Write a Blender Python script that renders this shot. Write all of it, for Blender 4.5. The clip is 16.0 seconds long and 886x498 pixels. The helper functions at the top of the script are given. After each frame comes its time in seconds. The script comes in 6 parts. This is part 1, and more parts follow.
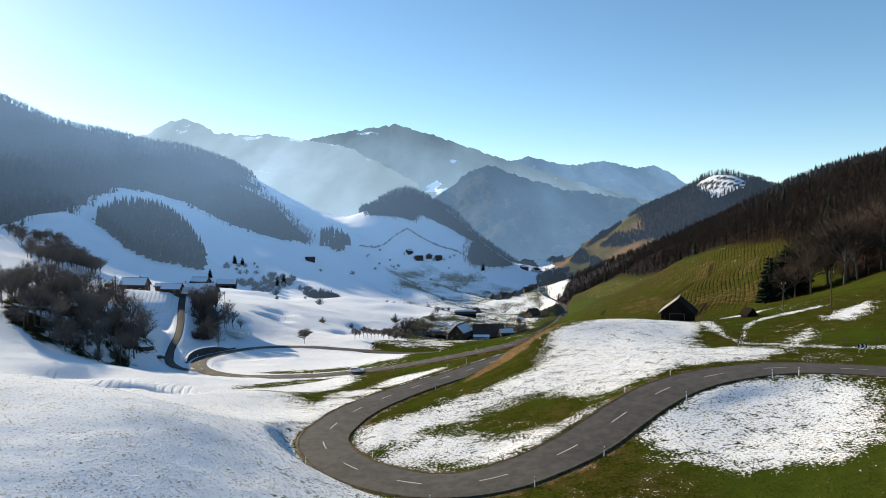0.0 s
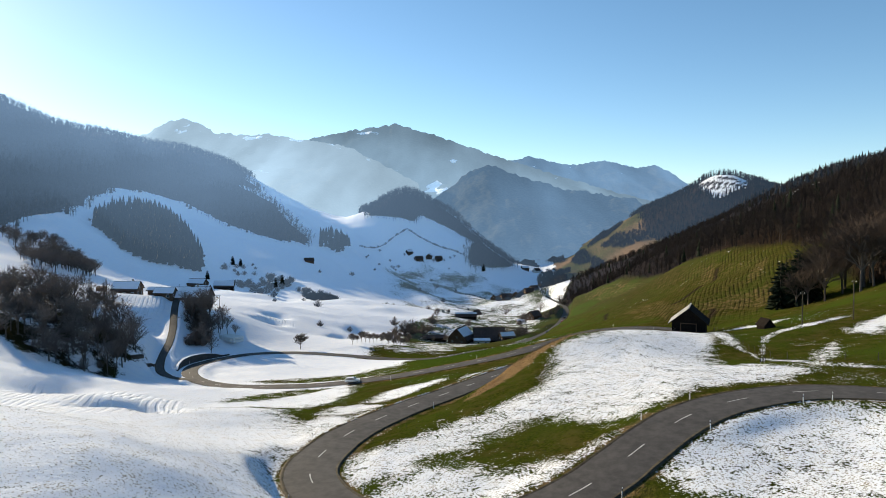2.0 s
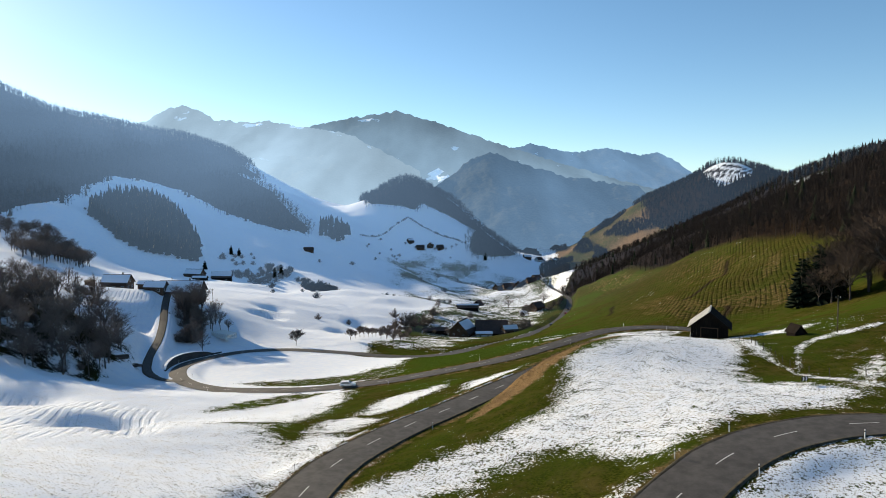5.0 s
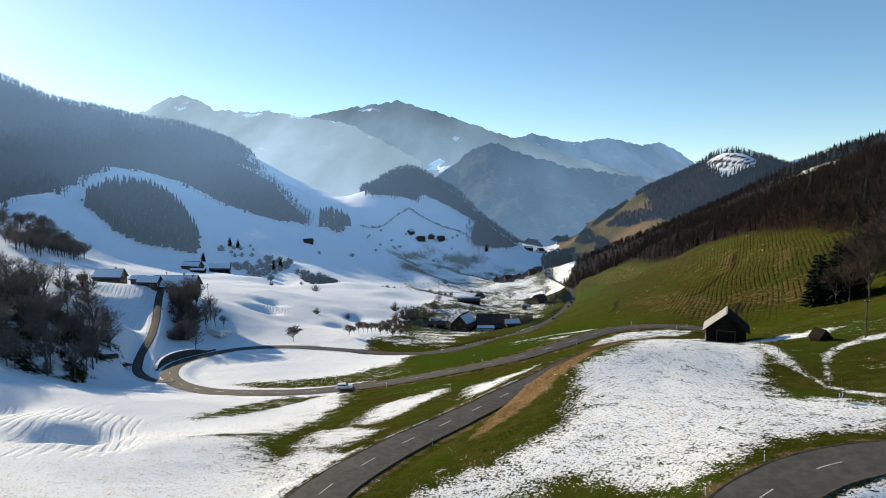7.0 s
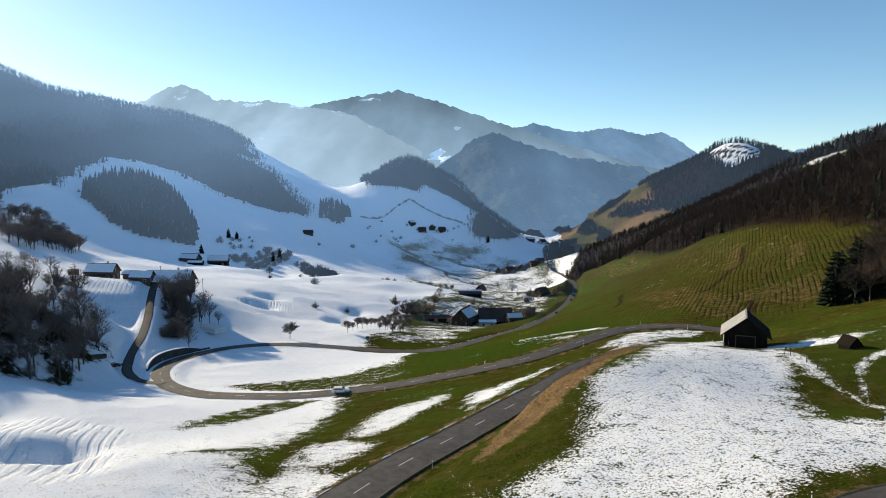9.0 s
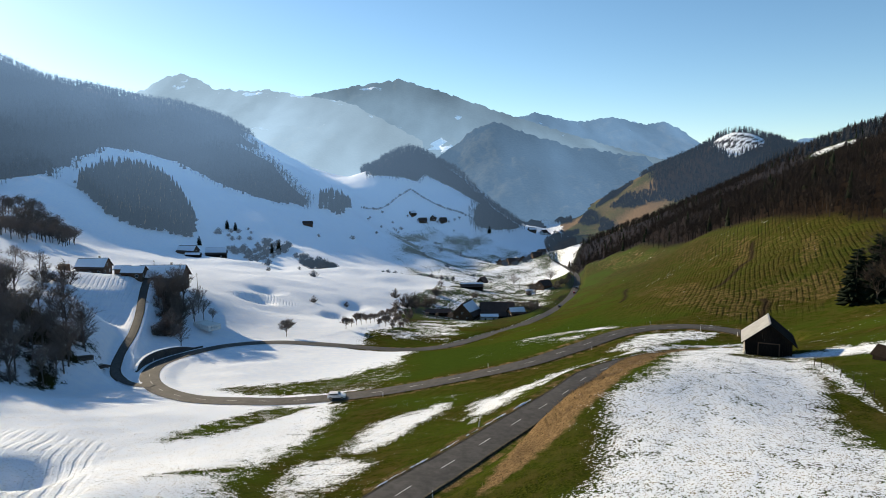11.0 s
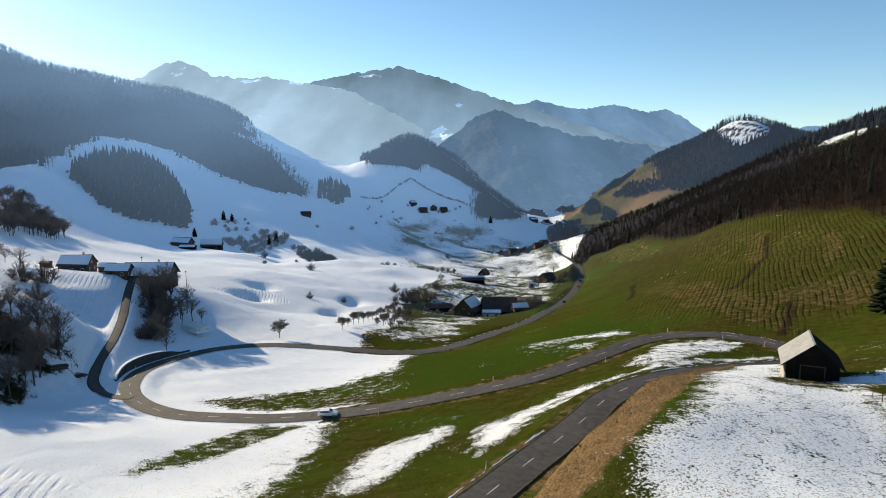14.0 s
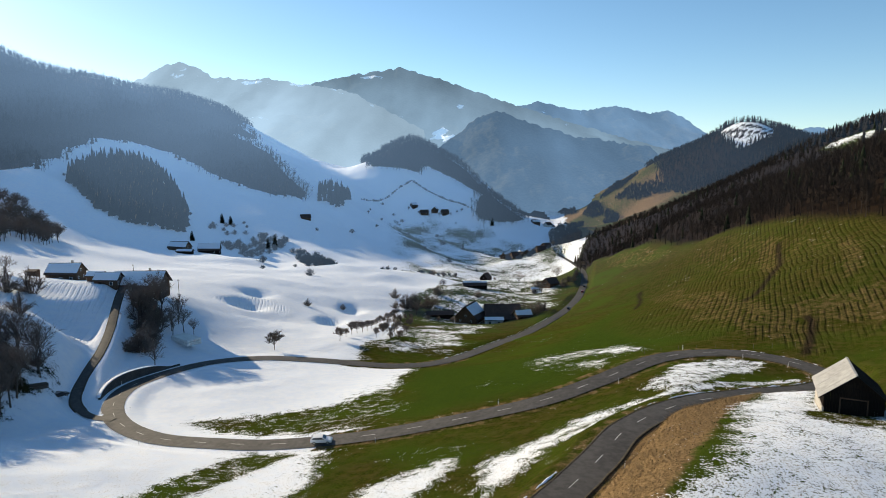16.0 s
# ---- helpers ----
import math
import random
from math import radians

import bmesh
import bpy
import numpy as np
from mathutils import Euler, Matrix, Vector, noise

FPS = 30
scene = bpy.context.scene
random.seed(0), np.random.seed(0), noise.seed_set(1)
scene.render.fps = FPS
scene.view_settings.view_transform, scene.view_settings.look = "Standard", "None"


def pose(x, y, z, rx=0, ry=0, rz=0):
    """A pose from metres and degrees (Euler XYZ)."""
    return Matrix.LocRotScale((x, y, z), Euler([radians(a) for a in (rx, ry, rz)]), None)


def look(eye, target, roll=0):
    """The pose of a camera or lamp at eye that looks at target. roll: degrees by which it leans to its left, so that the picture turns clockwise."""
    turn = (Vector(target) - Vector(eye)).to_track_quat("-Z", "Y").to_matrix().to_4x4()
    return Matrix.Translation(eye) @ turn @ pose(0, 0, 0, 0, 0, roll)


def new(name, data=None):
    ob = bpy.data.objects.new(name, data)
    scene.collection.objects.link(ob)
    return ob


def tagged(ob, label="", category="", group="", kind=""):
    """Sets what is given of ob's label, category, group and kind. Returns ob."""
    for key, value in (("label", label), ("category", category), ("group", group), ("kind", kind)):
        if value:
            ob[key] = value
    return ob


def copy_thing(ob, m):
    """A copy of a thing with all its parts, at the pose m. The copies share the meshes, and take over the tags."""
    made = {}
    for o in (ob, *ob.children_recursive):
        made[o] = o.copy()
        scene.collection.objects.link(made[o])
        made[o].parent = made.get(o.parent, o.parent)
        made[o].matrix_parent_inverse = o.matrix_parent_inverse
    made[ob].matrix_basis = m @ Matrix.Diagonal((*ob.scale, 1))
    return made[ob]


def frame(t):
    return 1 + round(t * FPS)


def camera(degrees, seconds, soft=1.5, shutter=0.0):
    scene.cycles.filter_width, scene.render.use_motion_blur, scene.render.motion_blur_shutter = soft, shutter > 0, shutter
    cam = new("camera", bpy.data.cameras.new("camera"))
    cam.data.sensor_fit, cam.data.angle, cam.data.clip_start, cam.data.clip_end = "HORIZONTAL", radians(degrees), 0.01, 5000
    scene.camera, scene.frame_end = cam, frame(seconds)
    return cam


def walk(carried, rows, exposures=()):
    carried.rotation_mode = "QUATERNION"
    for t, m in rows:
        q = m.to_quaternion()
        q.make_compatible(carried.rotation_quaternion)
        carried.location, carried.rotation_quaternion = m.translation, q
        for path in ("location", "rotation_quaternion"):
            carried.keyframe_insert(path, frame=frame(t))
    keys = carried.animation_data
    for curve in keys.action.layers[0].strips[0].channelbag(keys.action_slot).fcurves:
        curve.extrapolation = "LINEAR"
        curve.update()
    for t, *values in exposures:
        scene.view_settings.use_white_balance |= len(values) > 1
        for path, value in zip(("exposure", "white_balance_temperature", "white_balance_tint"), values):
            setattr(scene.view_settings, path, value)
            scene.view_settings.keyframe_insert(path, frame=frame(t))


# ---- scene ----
cam = camera(69.0, 16.0, soft=0.9)
# seconds, place, pitch and yaw of the drone
PATH = (
    (0, 0.000, 0.000, 0.000, -2.500, 0.000),
    (0.5, 0.065, 1.848, 0.314, -2.497, 0.009),
    (1, 0.125, 3.697, 0.622, -2.497, 0.016),
    (1.5, 0.180, 5.549, 0.923, -2.499, 0.023),
    (2, 0.229, 7.404, 1.219, -2.532, 0.028),
    (2.5, 0.273, 9.264, 1.509, -2.634, 0.040),
    (3, 0.312, 11.130, 1.795, -2.807, 0.062),
    (3.5, 0.346, 13.003, 2.077, -3.005, 0.090),
    (4, 0.375, 14.883, 2.356, -3.203, 0.119),
    (4.6, 0.404, 17.152, 2.687, -3.472, 0.145),
    (5, 0.419, 18.673, 2.906, -3.644, 0.164),
    (5.4, 0.432, 20.202, 3.123, -3.816, 0.182),
    (5.8, 0.442, 21.738, 3.340, -3.989, 0.201),
    (6.5, 0.452, 24.446, 3.720, -4.291, 0.234),
    (7, 0.455, 26.399, 3.991, -4.511, 0.252),
    (7.5, 0.454, 28.366, 4.262, -4.730, 0.274),
    (8, 0.448, 30.351, 4.535, -4.950, 0.299),
    (8.1, 0.447, 30.750, 4.590, -4.994, 0.304),
    (8.5, 0.439, 32.354, 4.811, -5.173, 0.324),
    (9, 0.426, 34.376, 5.088, -5.395, 0.348),
    (9.6, 0.406, 36.829, 5.426, -5.671, 0.373),
    (10, 0.390, 38.481, 5.654, -5.853, 0.390),
    (10.4, 0.372, 40.148, 5.885, -6.036, 0.406),
    (10.8, 0.352, 41.830, 6.118, -6.219, 0.423),
    (11.5, 0.311, 44.810, 6.536, -6.534, 0.461),
    (12, 0.279, 46.969, 6.841, -6.780, 0.465),
    (12.5, 0.243, 49.156, 7.154, -7.027, 0.464),
    (13, 0.205, 51.370, 7.473, -7.239, 0.463),
    (13.5, 0.165, 53.613, 7.800, -7.353, 0.467),
    (14, 0.121, 55.887, 8.136, -7.376, 0.481),
    (14.5, 0.076, 58.192, 8.481, -7.361, 0.499),
    (15, 0.028, 60.529, 8.836, -7.332, 0.523),
    (15.5, -0.023, 62.899, 9.201, -7.299, 0.552),
    (15.7, -0.043, 63.857, 9.350, -7.288, 0.566),
    (16, -0.075, 65.304, 9.576, -7.272, 0.587),
)
walk(cam, [(t, pose(x, y, z, 90 + p, 0, w)) for t, x, y, z, p, w in PATH], ((0, 0.53, 7450, 8), (7, 0.41, 7400, 8), (16, 0.39, 7400, 8)))

# ---- light: low winter sun from beyond the near mountain, clear sky ----
SUN_AZIMUTH, SUN_HEIGHT = radians(-47), radians(19.6)
world = bpy.data.worlds.new("winter_sky")
scene.world = world
world.use_nodes = True
wn = world.node_tree.nodes
sky = wn.new("ShaderNodeTexSky")
sky.sky_type, sky.sun_disc = "NISHITA", False
sky.sun_elevation, sky.sun_rotation = SUN_HEIGHT, SUN_AZIMUTH
sky.altitude, sky.air_density, sky.dust_density, sky.ozone_density = 600, 0.80, 0.19, 2.6
wn["Background"].inputs["Strength"].default_value = 0.14
clear = wn.new("ShaderNodeHueSaturation")
clear.inputs["Hue"].default_value, clear.inputs["Saturation"].default_value = 0.496, 1.12
world.node_tree.links.new(sky.outputs["Color"], clear.inputs["Color"])
world.node_tree.links.new(clear.outputs["Color"], wn["Background"].inputs["Color"])
sun = new("sun", bpy.data.lights.new("sun", "SUN"))
sun.data.energy, sun.data.angle, sun.data.color = 5.0, radians(0.53), (1.0, 0.885, 0.71)
sun.matrix_world = look((-math.sin(-SUN_AZIMUTH) * 50, math.cos(SUN_AZIMUTH) * 50, math.tan(SUN_HEIGHT) * 50), (0, 0, 0))
scene.view_settings.exposure = 0.35


# ---- materials ----
class Mat:
    """A small helper to write node materials in few lines."""

    def __init__(self, name):
        self.m = bpy.data.materials.new(name)
        self.m.use_nodes = True
        self.t = self.m.node_tree
        self.bsdf = self.t.nodes["Principled BSDF"]
        self.pos = self.add("ShaderNodeNewGeometry").outputs["Position"]

    def add(self, kind, **values):
        n = self.t.nodes.new(kind)
        for k, v in values.items():
            n.inputs[k].default_value = v
        return n

    def link(self, a, b):
        self.t.links.new(a, b)

    def noise(self, scale, detail=3, rough=0.55, where=None, stretch=None):
        n = self.add("ShaderNodeTexNoise", Scale=scale, Detail=detail, Roughness=rough)
        src = where or self.pos
        if stretch:
            m = self.add("ShaderNodeMapping", Scale=stretch)
            self.link(src, m.inputs["Vector"])
            src = m.outputs["Vector"]
        self.link(src, n.inputs["Vector"])
        return n.outputs["Fac"]

    def math(self, op, a, b=0.0, c=0.0):
        n = self.t.nodes.new("ShaderNodeMath")
        n.operation = op
        for i, v in enumerate((a, b, c)):
            if isinstance(v, (int, float)):
                n.inputs[i].default_value = v
            else:
                self.link(v, n.inputs[i])
        return n.outputs[0]

    def ramp(self, fac, lo, hi):
        n = self.add("ShaderNodeMapRange")
        n.interpolation_type = "SMOOTHSTEP"
        n.inputs["From Min"].default_value, n.inputs["From Max"].default_value = lo, hi
        self.link(fac, n.inputs["Value"])
        return n.outputs["Result"]

    def mix(self, fac, a, b):
        n = self.t.nodes.new("ShaderNodeMix")
        n.data_type = "RGBA"
        for sock, v in ((n.inputs[0], fac), (n.inputs[6], a), (n.inputs[7], b)):
            if isinstance(v, (int, float)):
                sock.default_value = v
            elif isinstance(v, tuple):
                sock.default_value = (*v, 1)
            else:
                self.link(v, sock)
        return n.outputs[2]

    def attr(self, name):
        n = self.t.nodes.new("ShaderNodeAttribute")
        n.attribute_name = name
        return n.outputs["Fac"]

    def z(self):
        n = self.t.nodes.new("ShaderNodeSeparateXYZ")
        self.link(self.pos, n.inputs[0])
        return n.outputs["Z"]

    def painted_haze(self):
        """Haze painted as blue surface glow: stronger with distance and towards the sun."""
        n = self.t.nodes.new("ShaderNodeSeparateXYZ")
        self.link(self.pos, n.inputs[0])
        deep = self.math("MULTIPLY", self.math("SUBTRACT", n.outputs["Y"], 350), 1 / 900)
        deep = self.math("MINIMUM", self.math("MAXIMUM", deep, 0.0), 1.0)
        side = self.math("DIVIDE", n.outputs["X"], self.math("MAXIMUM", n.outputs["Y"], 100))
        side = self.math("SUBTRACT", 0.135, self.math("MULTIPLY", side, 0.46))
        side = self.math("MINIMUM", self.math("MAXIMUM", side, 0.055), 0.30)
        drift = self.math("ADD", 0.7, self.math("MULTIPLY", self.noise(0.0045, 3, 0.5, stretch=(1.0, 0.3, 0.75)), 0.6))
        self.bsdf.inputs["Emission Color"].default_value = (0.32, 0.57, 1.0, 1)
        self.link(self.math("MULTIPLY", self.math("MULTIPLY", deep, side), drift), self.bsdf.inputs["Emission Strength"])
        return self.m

    def random(self):
        return self.t.nodes.new("ShaderNodeObjectInfo").outputs["Random"]

    def island(self):
        return self.t.nodes.new("ShaderNodeNewGeometry").outputs["Random Per Island"]

    def finish(self, colour, rough=0.8, bump=None, depth=0.05, strength=0.6, metal=0.0, spec=0.3):
        if isinstance(colour, tuple):
            self.bsdf.inputs["Base Color"].default_value = (*colour, 1)
        else:
            self.link(colour, self.bsdf.inputs["Base Color"])
        if isinstance(rough, (int, float)):
            self.bsdf.inputs["Roughness"].default_value = rough
        else:
            self.link(rough, self.bsdf.inputs["Roughness"])
        self.bsdf.inputs["Metallic"].default_value = metal
        self.bsdf.inputs["Specular IOR Level"].default_value = spec
        if bump is not None:
            n = self.add("ShaderNodeBump", Strength=strength, Distance=depth)
            self.link(bump, n.inputs["Height"])
            self.link(n.outputs["Normal"], self.bsdf.inputs["Normal"])
        return self.m


def ground_material(name):
    m = Mat(name)
    fine, mid, wide = m.noise(3.2, 4, 0.7), m.noise(0.45, 4, 0.6), m.noise(0.05, 3)
    # thin snow lets tufts through; its edge breaks up into specks
    cover = m.attr("snow")
    near = m.attr("tufts")
    speck = m.math("ADD", m.math("MULTIPLY", m.math("SUBTRACT", fine, 0.5), m.math("ADD", 3.2, m.math("MULTIPLY", near, 1.8))), m.math("MULTIPLY", m.math("SUBTRACT", mid, 0.5), 2.7))
    snow = m.ramp(m.math("ADD", m.math("MULTIPLY", cover, 1.25), speck), -0.10, 0.12)
    green = m.mix(m.ramp(fine, 0.3, 0.7), (0.015, 0.020, 0.003), (0.066, 0.072, 0.012))
    green = m.mix(m.ramp(mid, 0.40, 0.66), green, (0.074, 0.060, 0.018))
    green = m.mix(m.ramp(wide, 0.35, 0.7), green, (0.046, 0.070, 0.010))
    green = m.mix(m.attr("lush"), green, m.mix(m.ramp(fine, 0.3, 0.7), (0.022, 0.040, 0.006), (0.056, 0.088, 0.014)))
    straw = m.mix(m.ramp(fine, 0.25, 0.75), (0.10, 0.065, 0.030), (0.32, 0.21, 0.11))
    dry = m.ramp(m.math("ADD", m.attr("dry"), m.math("MULTIPLY", m.math("SUBTRACT", mid, 0.5), 1.2)), 0.3, 0.75)
    grass = m.mix(dry, green, straw)
    # cattle tracks along the contours of the steep meadow
    wave = m.math("SINE", m.math("ADD", m.attr("phase"), m.math("MULTIPLY", m.math("SUBTRACT", mid, 0.5), 2.4)))
    tread = m.math("MULTIPLY", m.attr("tracks"), m.ramp(wave, -0.1, 0.9))
    tread = m.math("MULTIPLY", tread, m.ramp(m.noise(0.16, 3), 0.38, 0.55))
    grass = m.mix(m.math("MULTIPLY", m.attr("tracks"), 0.65), grass, m.mix(m.ramp(mid, 0.35, 0.65), (0.034, 0.039, 0.008), (0.072, 0.058, 0.020)))
    grass = m.mix(m.math("MULTIPLY", tread, 0.36), grass, (0.026, 0.019, 0.010))
    floor = m.mix(m.ramp(fine, 0.3, 0.7), (0.014, 0.010, 0.008), (0.040, 0.028, 0.020))
    grass = m.mix(m.attr("floor"), grass, floor)
    white = m.mix(m.ramp(mid, 0.3, 0.7), (0.77, 0.825, 0.90), (0.84, 0.87, 0.91))
    white = m.mix(m.math("MULTIPLY", m.ramp(m.math("ADD", m.math("MULTIPLY", m.noise(4.5, 3, 0.7), 0.75), m.math("MULTIPLY", mid, 0.25)), 0.56, 0.60), m.attr("tufts")), white, (0.20, 0.17, 0.10))
    relief = m.math("ADD", m.math("MULTIPLY", fine, 1.2), m.math("MULTIPLY", mid, 1.6))
    relief = m.math("MULTIPLY", relief, m.math("SUBTRACT", 1.0, m.math("MULTIPLY", snow, 0.6)))
    relief = m.math("ADD", relief, m.math("MULTIPLY", tread, -1.5))
    relief = m.math("ADD", relief, m.math("MULTIPLY", snow, 0.5))
    m.finish(m.mix(snow, grass, white), m.math("SUBTRACT", 0.95, m.math("MULTIPLY", snow, 0.4)), relief, 0.32, 0.9, spec=0.0)
    return m


def plain_material(name, a, b, scale=3.0, rough=0.8, metal=0.0, depth=0.02, stretch=None, spec=0.3):
    m = Mat(name)
    n = m.noise(scale, 5, 0.62, stretch=stretch)
    wide = m.noise(scale * 0.17, 3, 0.5)
    c = m.mix(m.ramp(m.math("ADD", m.math("MULTIPLY", n, 0.65), m.math("MULTIPLY", wide, 0.35)), 0.32, 0.68), a, b)
    return m.finish(c, rough, n, depth, 0.5, metal, spec)


def tree_material(name, a, b):
    """Bark or needles, a little different from tree to tree."""
    m = Mat(name)
    vary = m.math("ADD", m.math("MULTIPLY", m.island(), 0.5), m.math("MULTIPLY", m.random(), 0.5))
    c = m.mix(vary, a, b)
    return m.finish(c, 0.9, spec=0.1)


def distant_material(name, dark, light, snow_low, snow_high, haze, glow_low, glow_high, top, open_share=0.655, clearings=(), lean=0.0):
    """Far backdrop of wooded slopes with clearings; haze and sunbeams painted on as glow."""
    m = Mat(name)
    wood = m.mix(m.ramp(m.noise(0.09, 4, 0.7), 0.35, 0.65), dark, light)
    clearing = m.noise(0.0075, 4, 0.55)
    high = m.math("MULTIPLY", m.ramp(m.z(), snow_low, snow_high), 0.12)
    clearing = m.math("ADD", clearing, high)
    # single large alps, by their middle and half size along and up the slope
    n = m.t.nodes.new("ShaderNodeSeparateXYZ")
    m.link(m.pos, n.inputs[0])
    for cx, cz, rx, rz in clearings:
        u = m.math("MULTIPLY", m.math("SUBTRACT", n.outputs["X"], cx), 1 / rx)
        v = m.math("MULTIPLY", m.math("SUBTRACT", n.outputs["Z"], cz), 1 / rz)
        off = m.math("SQRT", m.math("ADD", m.math("MULTIPLY", u, u), m.math("MULTIPLY", v, v)))
        clearing = m.math("ADD", clearing, m.math("MULTIPLY", m.ramp(m.math("SUBTRACT", 1.3, off), 0.0, 1.3), 0.22))
    clearing = m.math("ADD", clearing, m.math("MULTIPLY", m.math("SUBTRACT", m.noise(0.03, 4, 0.6), 0.5), 0.14))
    snow = m.ramp(clearing, open_share, open_share + 0.05)
    m.finish(m.mix(snow, wood, (0.70, 0.73, 0.78)), 0.95, m.noise(0.09, 4, 0.7), 5.0, 0.5, spec=0.0)
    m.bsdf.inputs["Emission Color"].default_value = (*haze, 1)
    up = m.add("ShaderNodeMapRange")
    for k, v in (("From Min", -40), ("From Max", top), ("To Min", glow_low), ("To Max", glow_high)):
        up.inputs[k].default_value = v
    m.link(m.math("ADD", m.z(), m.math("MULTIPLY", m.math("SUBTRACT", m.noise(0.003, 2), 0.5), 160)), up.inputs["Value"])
    # Glow grows towards the sun, with slanting streaks as painted sunbeams.
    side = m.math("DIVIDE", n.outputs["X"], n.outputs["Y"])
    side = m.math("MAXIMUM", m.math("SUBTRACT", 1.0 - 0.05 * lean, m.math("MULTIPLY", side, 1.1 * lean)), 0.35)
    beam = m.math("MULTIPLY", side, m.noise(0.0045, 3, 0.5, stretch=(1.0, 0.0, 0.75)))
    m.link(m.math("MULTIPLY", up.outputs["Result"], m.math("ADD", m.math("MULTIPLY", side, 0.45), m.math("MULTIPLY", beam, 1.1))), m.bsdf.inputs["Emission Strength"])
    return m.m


BITUMEN_EDGE = plain_material("dirty_broken_road_edge", (0.026, 0.022, 0.015), (0.085, 0.068, 0.042), 1.8, 0.95, 0, 0.05)
GROUND = ground_material("meadow_and_snow").m
# Ground from 350 m on glows faintly, as haze painted into its emission.
FAR_GROUND = ground_material("meadow_and_snow_painted_haze").painted_haze()
ASPHALT = plain_material("worn_asphalt", (0.048, 0.045, 0.043), (0.088, 0.082, 0.077), 0.9, 0.8, 0, 0.01, spec=0.2)
MARKING = plain_material("worn_white_road_paint", (0.28, 0.28, 0.27), (0.60, 0.60, 0.58), 6)
SNOW = plain_material("snow", (0.77, 0.825, 0.90), (0.84, 0.87, 0.91), 2.0, 0.6, 0, 0.05)
# Near-black boards: the shade on the barn's near side is put into the colour.
OLD_WOOD = plain_material("old_boards_painted_shade", (0.008, 0.0065, 0.0055), (0.024, 0.018, 0.014), 2.5, 0.9, stretch=(6, 6, 0.6), spec=0.05)
BROWN_WOOD = plain_material("brown_timber", (0.060, 0.034, 0.020), (0.13, 0.075, 0.045), 2.5, 0.8, stretch=(6, 6, 0.6))
# Sun glare on the barn's weathered roof is put into this pale colour.
SHEET_ROOF = plain_material("sheet_roof_painted_sunlit", (0.27, 0.265, 0.25), (0.40, 0.39, 0.37), 1.2, 0.6)
TILE_ROOF = plain_material("dark_roof_tiles", (0.045, 0.030, 0.026), (0.10, 0.065, 0.052), 2.2, 0.75)
PLASTER = plain_material("light_plaster", (0.55, 0.53, 0.49), (0.70, 0.68, 0.63), 1.4, 0.9)
STONE = plain_material("pale_rubble_stone", (0.25, 0.23, 0.20), (0.48, 0.45, 0.40), 2.8, 0.9, 0, 0.08)
# Dark stone: the shadow on the retaining wall is put into its colour.
DARK_STONE = plain_material("retaining_wall_painted_shade", (0.035, 0.033, 0.032), (0.09, 0.085, 0.08), 2.5, 0.9, 0, 0.08)
GLASS = plain_material("dark_window_glass", (0.02, 0.025, 0.03), (0.03, 0.035, 0.04), 1, 0.08, spec=0.6)
METAL = plain_material("galvanised_steel", (0.35, 0.36, 0.37), (0.5, 0.5, 0.5), 4, 0.4, 0.9)
WHITE_PAINT = plain_material("white_paint", (0.70, 0.70, 0.69), (0.80, 0.80, 0.79), 3, 0.35)
BLACK_RUBBER = plain_material("black_rubber", (0.012, 0.012, 0.013), (0.03, 0.03, 0.03), 5, 0.8)
DARK_PAINT = plain_material("dark_car_paint", (0.02, 0.022, 0.026), (0.035, 0.037, 0.04), 3, 0.3)
RED_PAINT = plain_material("red_car_paint", (0.25, 0.025, 0.02), (0.32, 0.04, 0.03), 3, 0.3)
WRAP = plain_material("white_bale_wrap", (0.62, 0.64, 0.62), (0.78, 0.79, 0.77), 1.5, 0.4)
POLE_WOOD = plain_material("dark_tarred_pole", (0.035, 0.030, 0.020), (0.085, 0.070, 0.045), 4, 0.85)
BARK = tree_material("dark_bark", (0.060, 0.050, 0.043), (0.135, 0.112, 0.095))
TWIGS = tree_material("bare_brown_twigs", (0.105, 0.087, 0.077), (0.235, 0.19, 0.165))
NEEDLES = tree_material("dark_spruce_needles", (0.005, 0.010, 0.005), (0.014, 0.022, 0.010))
BEECH_TWIGS = tree_material("brown_beech_twigs", (0.040, 0.030, 0.025), (0.095, 0.070, 0.055))


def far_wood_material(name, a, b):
    """Woods across the valley, with haze painted on as emission."""
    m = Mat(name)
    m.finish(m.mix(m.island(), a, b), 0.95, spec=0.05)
    return m.painted_haze()


KNOLL_TREES = far_wood_material("knoll_wood_painted_haze", (0.008, 0.011, 0.009), (0.020, 0.020, 0.017))
MOUNTAIN_WOOD = far_wood_material("mountain_wood_painted_haze", (0.006, 0.012, 0.008), (0.050, 0.045, 0.034))
SLOPE_WOOD = far_wood_material("slope_spruces_painted_haze", (0.006, 0.012, 0.006), (0.026, 0.030, 0.018))
HILL_WOOD = far_wood_material("hill_wood_painted_haze", (0.007, 0.009, 0.007), (0.030, 0.023, 0.018))
# Shade under the trees is put into this near-black colour, haze into its glow.
FAR_FLOOR = far_wood_material("far_floor_painted_shade_haze", (0.012, 0.012, 0.010), (0.012, 0.012, 0.010))
VALLEY_TREES = far_wood_material("valley_trees_painted_haze", (0.014, 0.014, 0.012), (0.045, 0.037, 0.030))


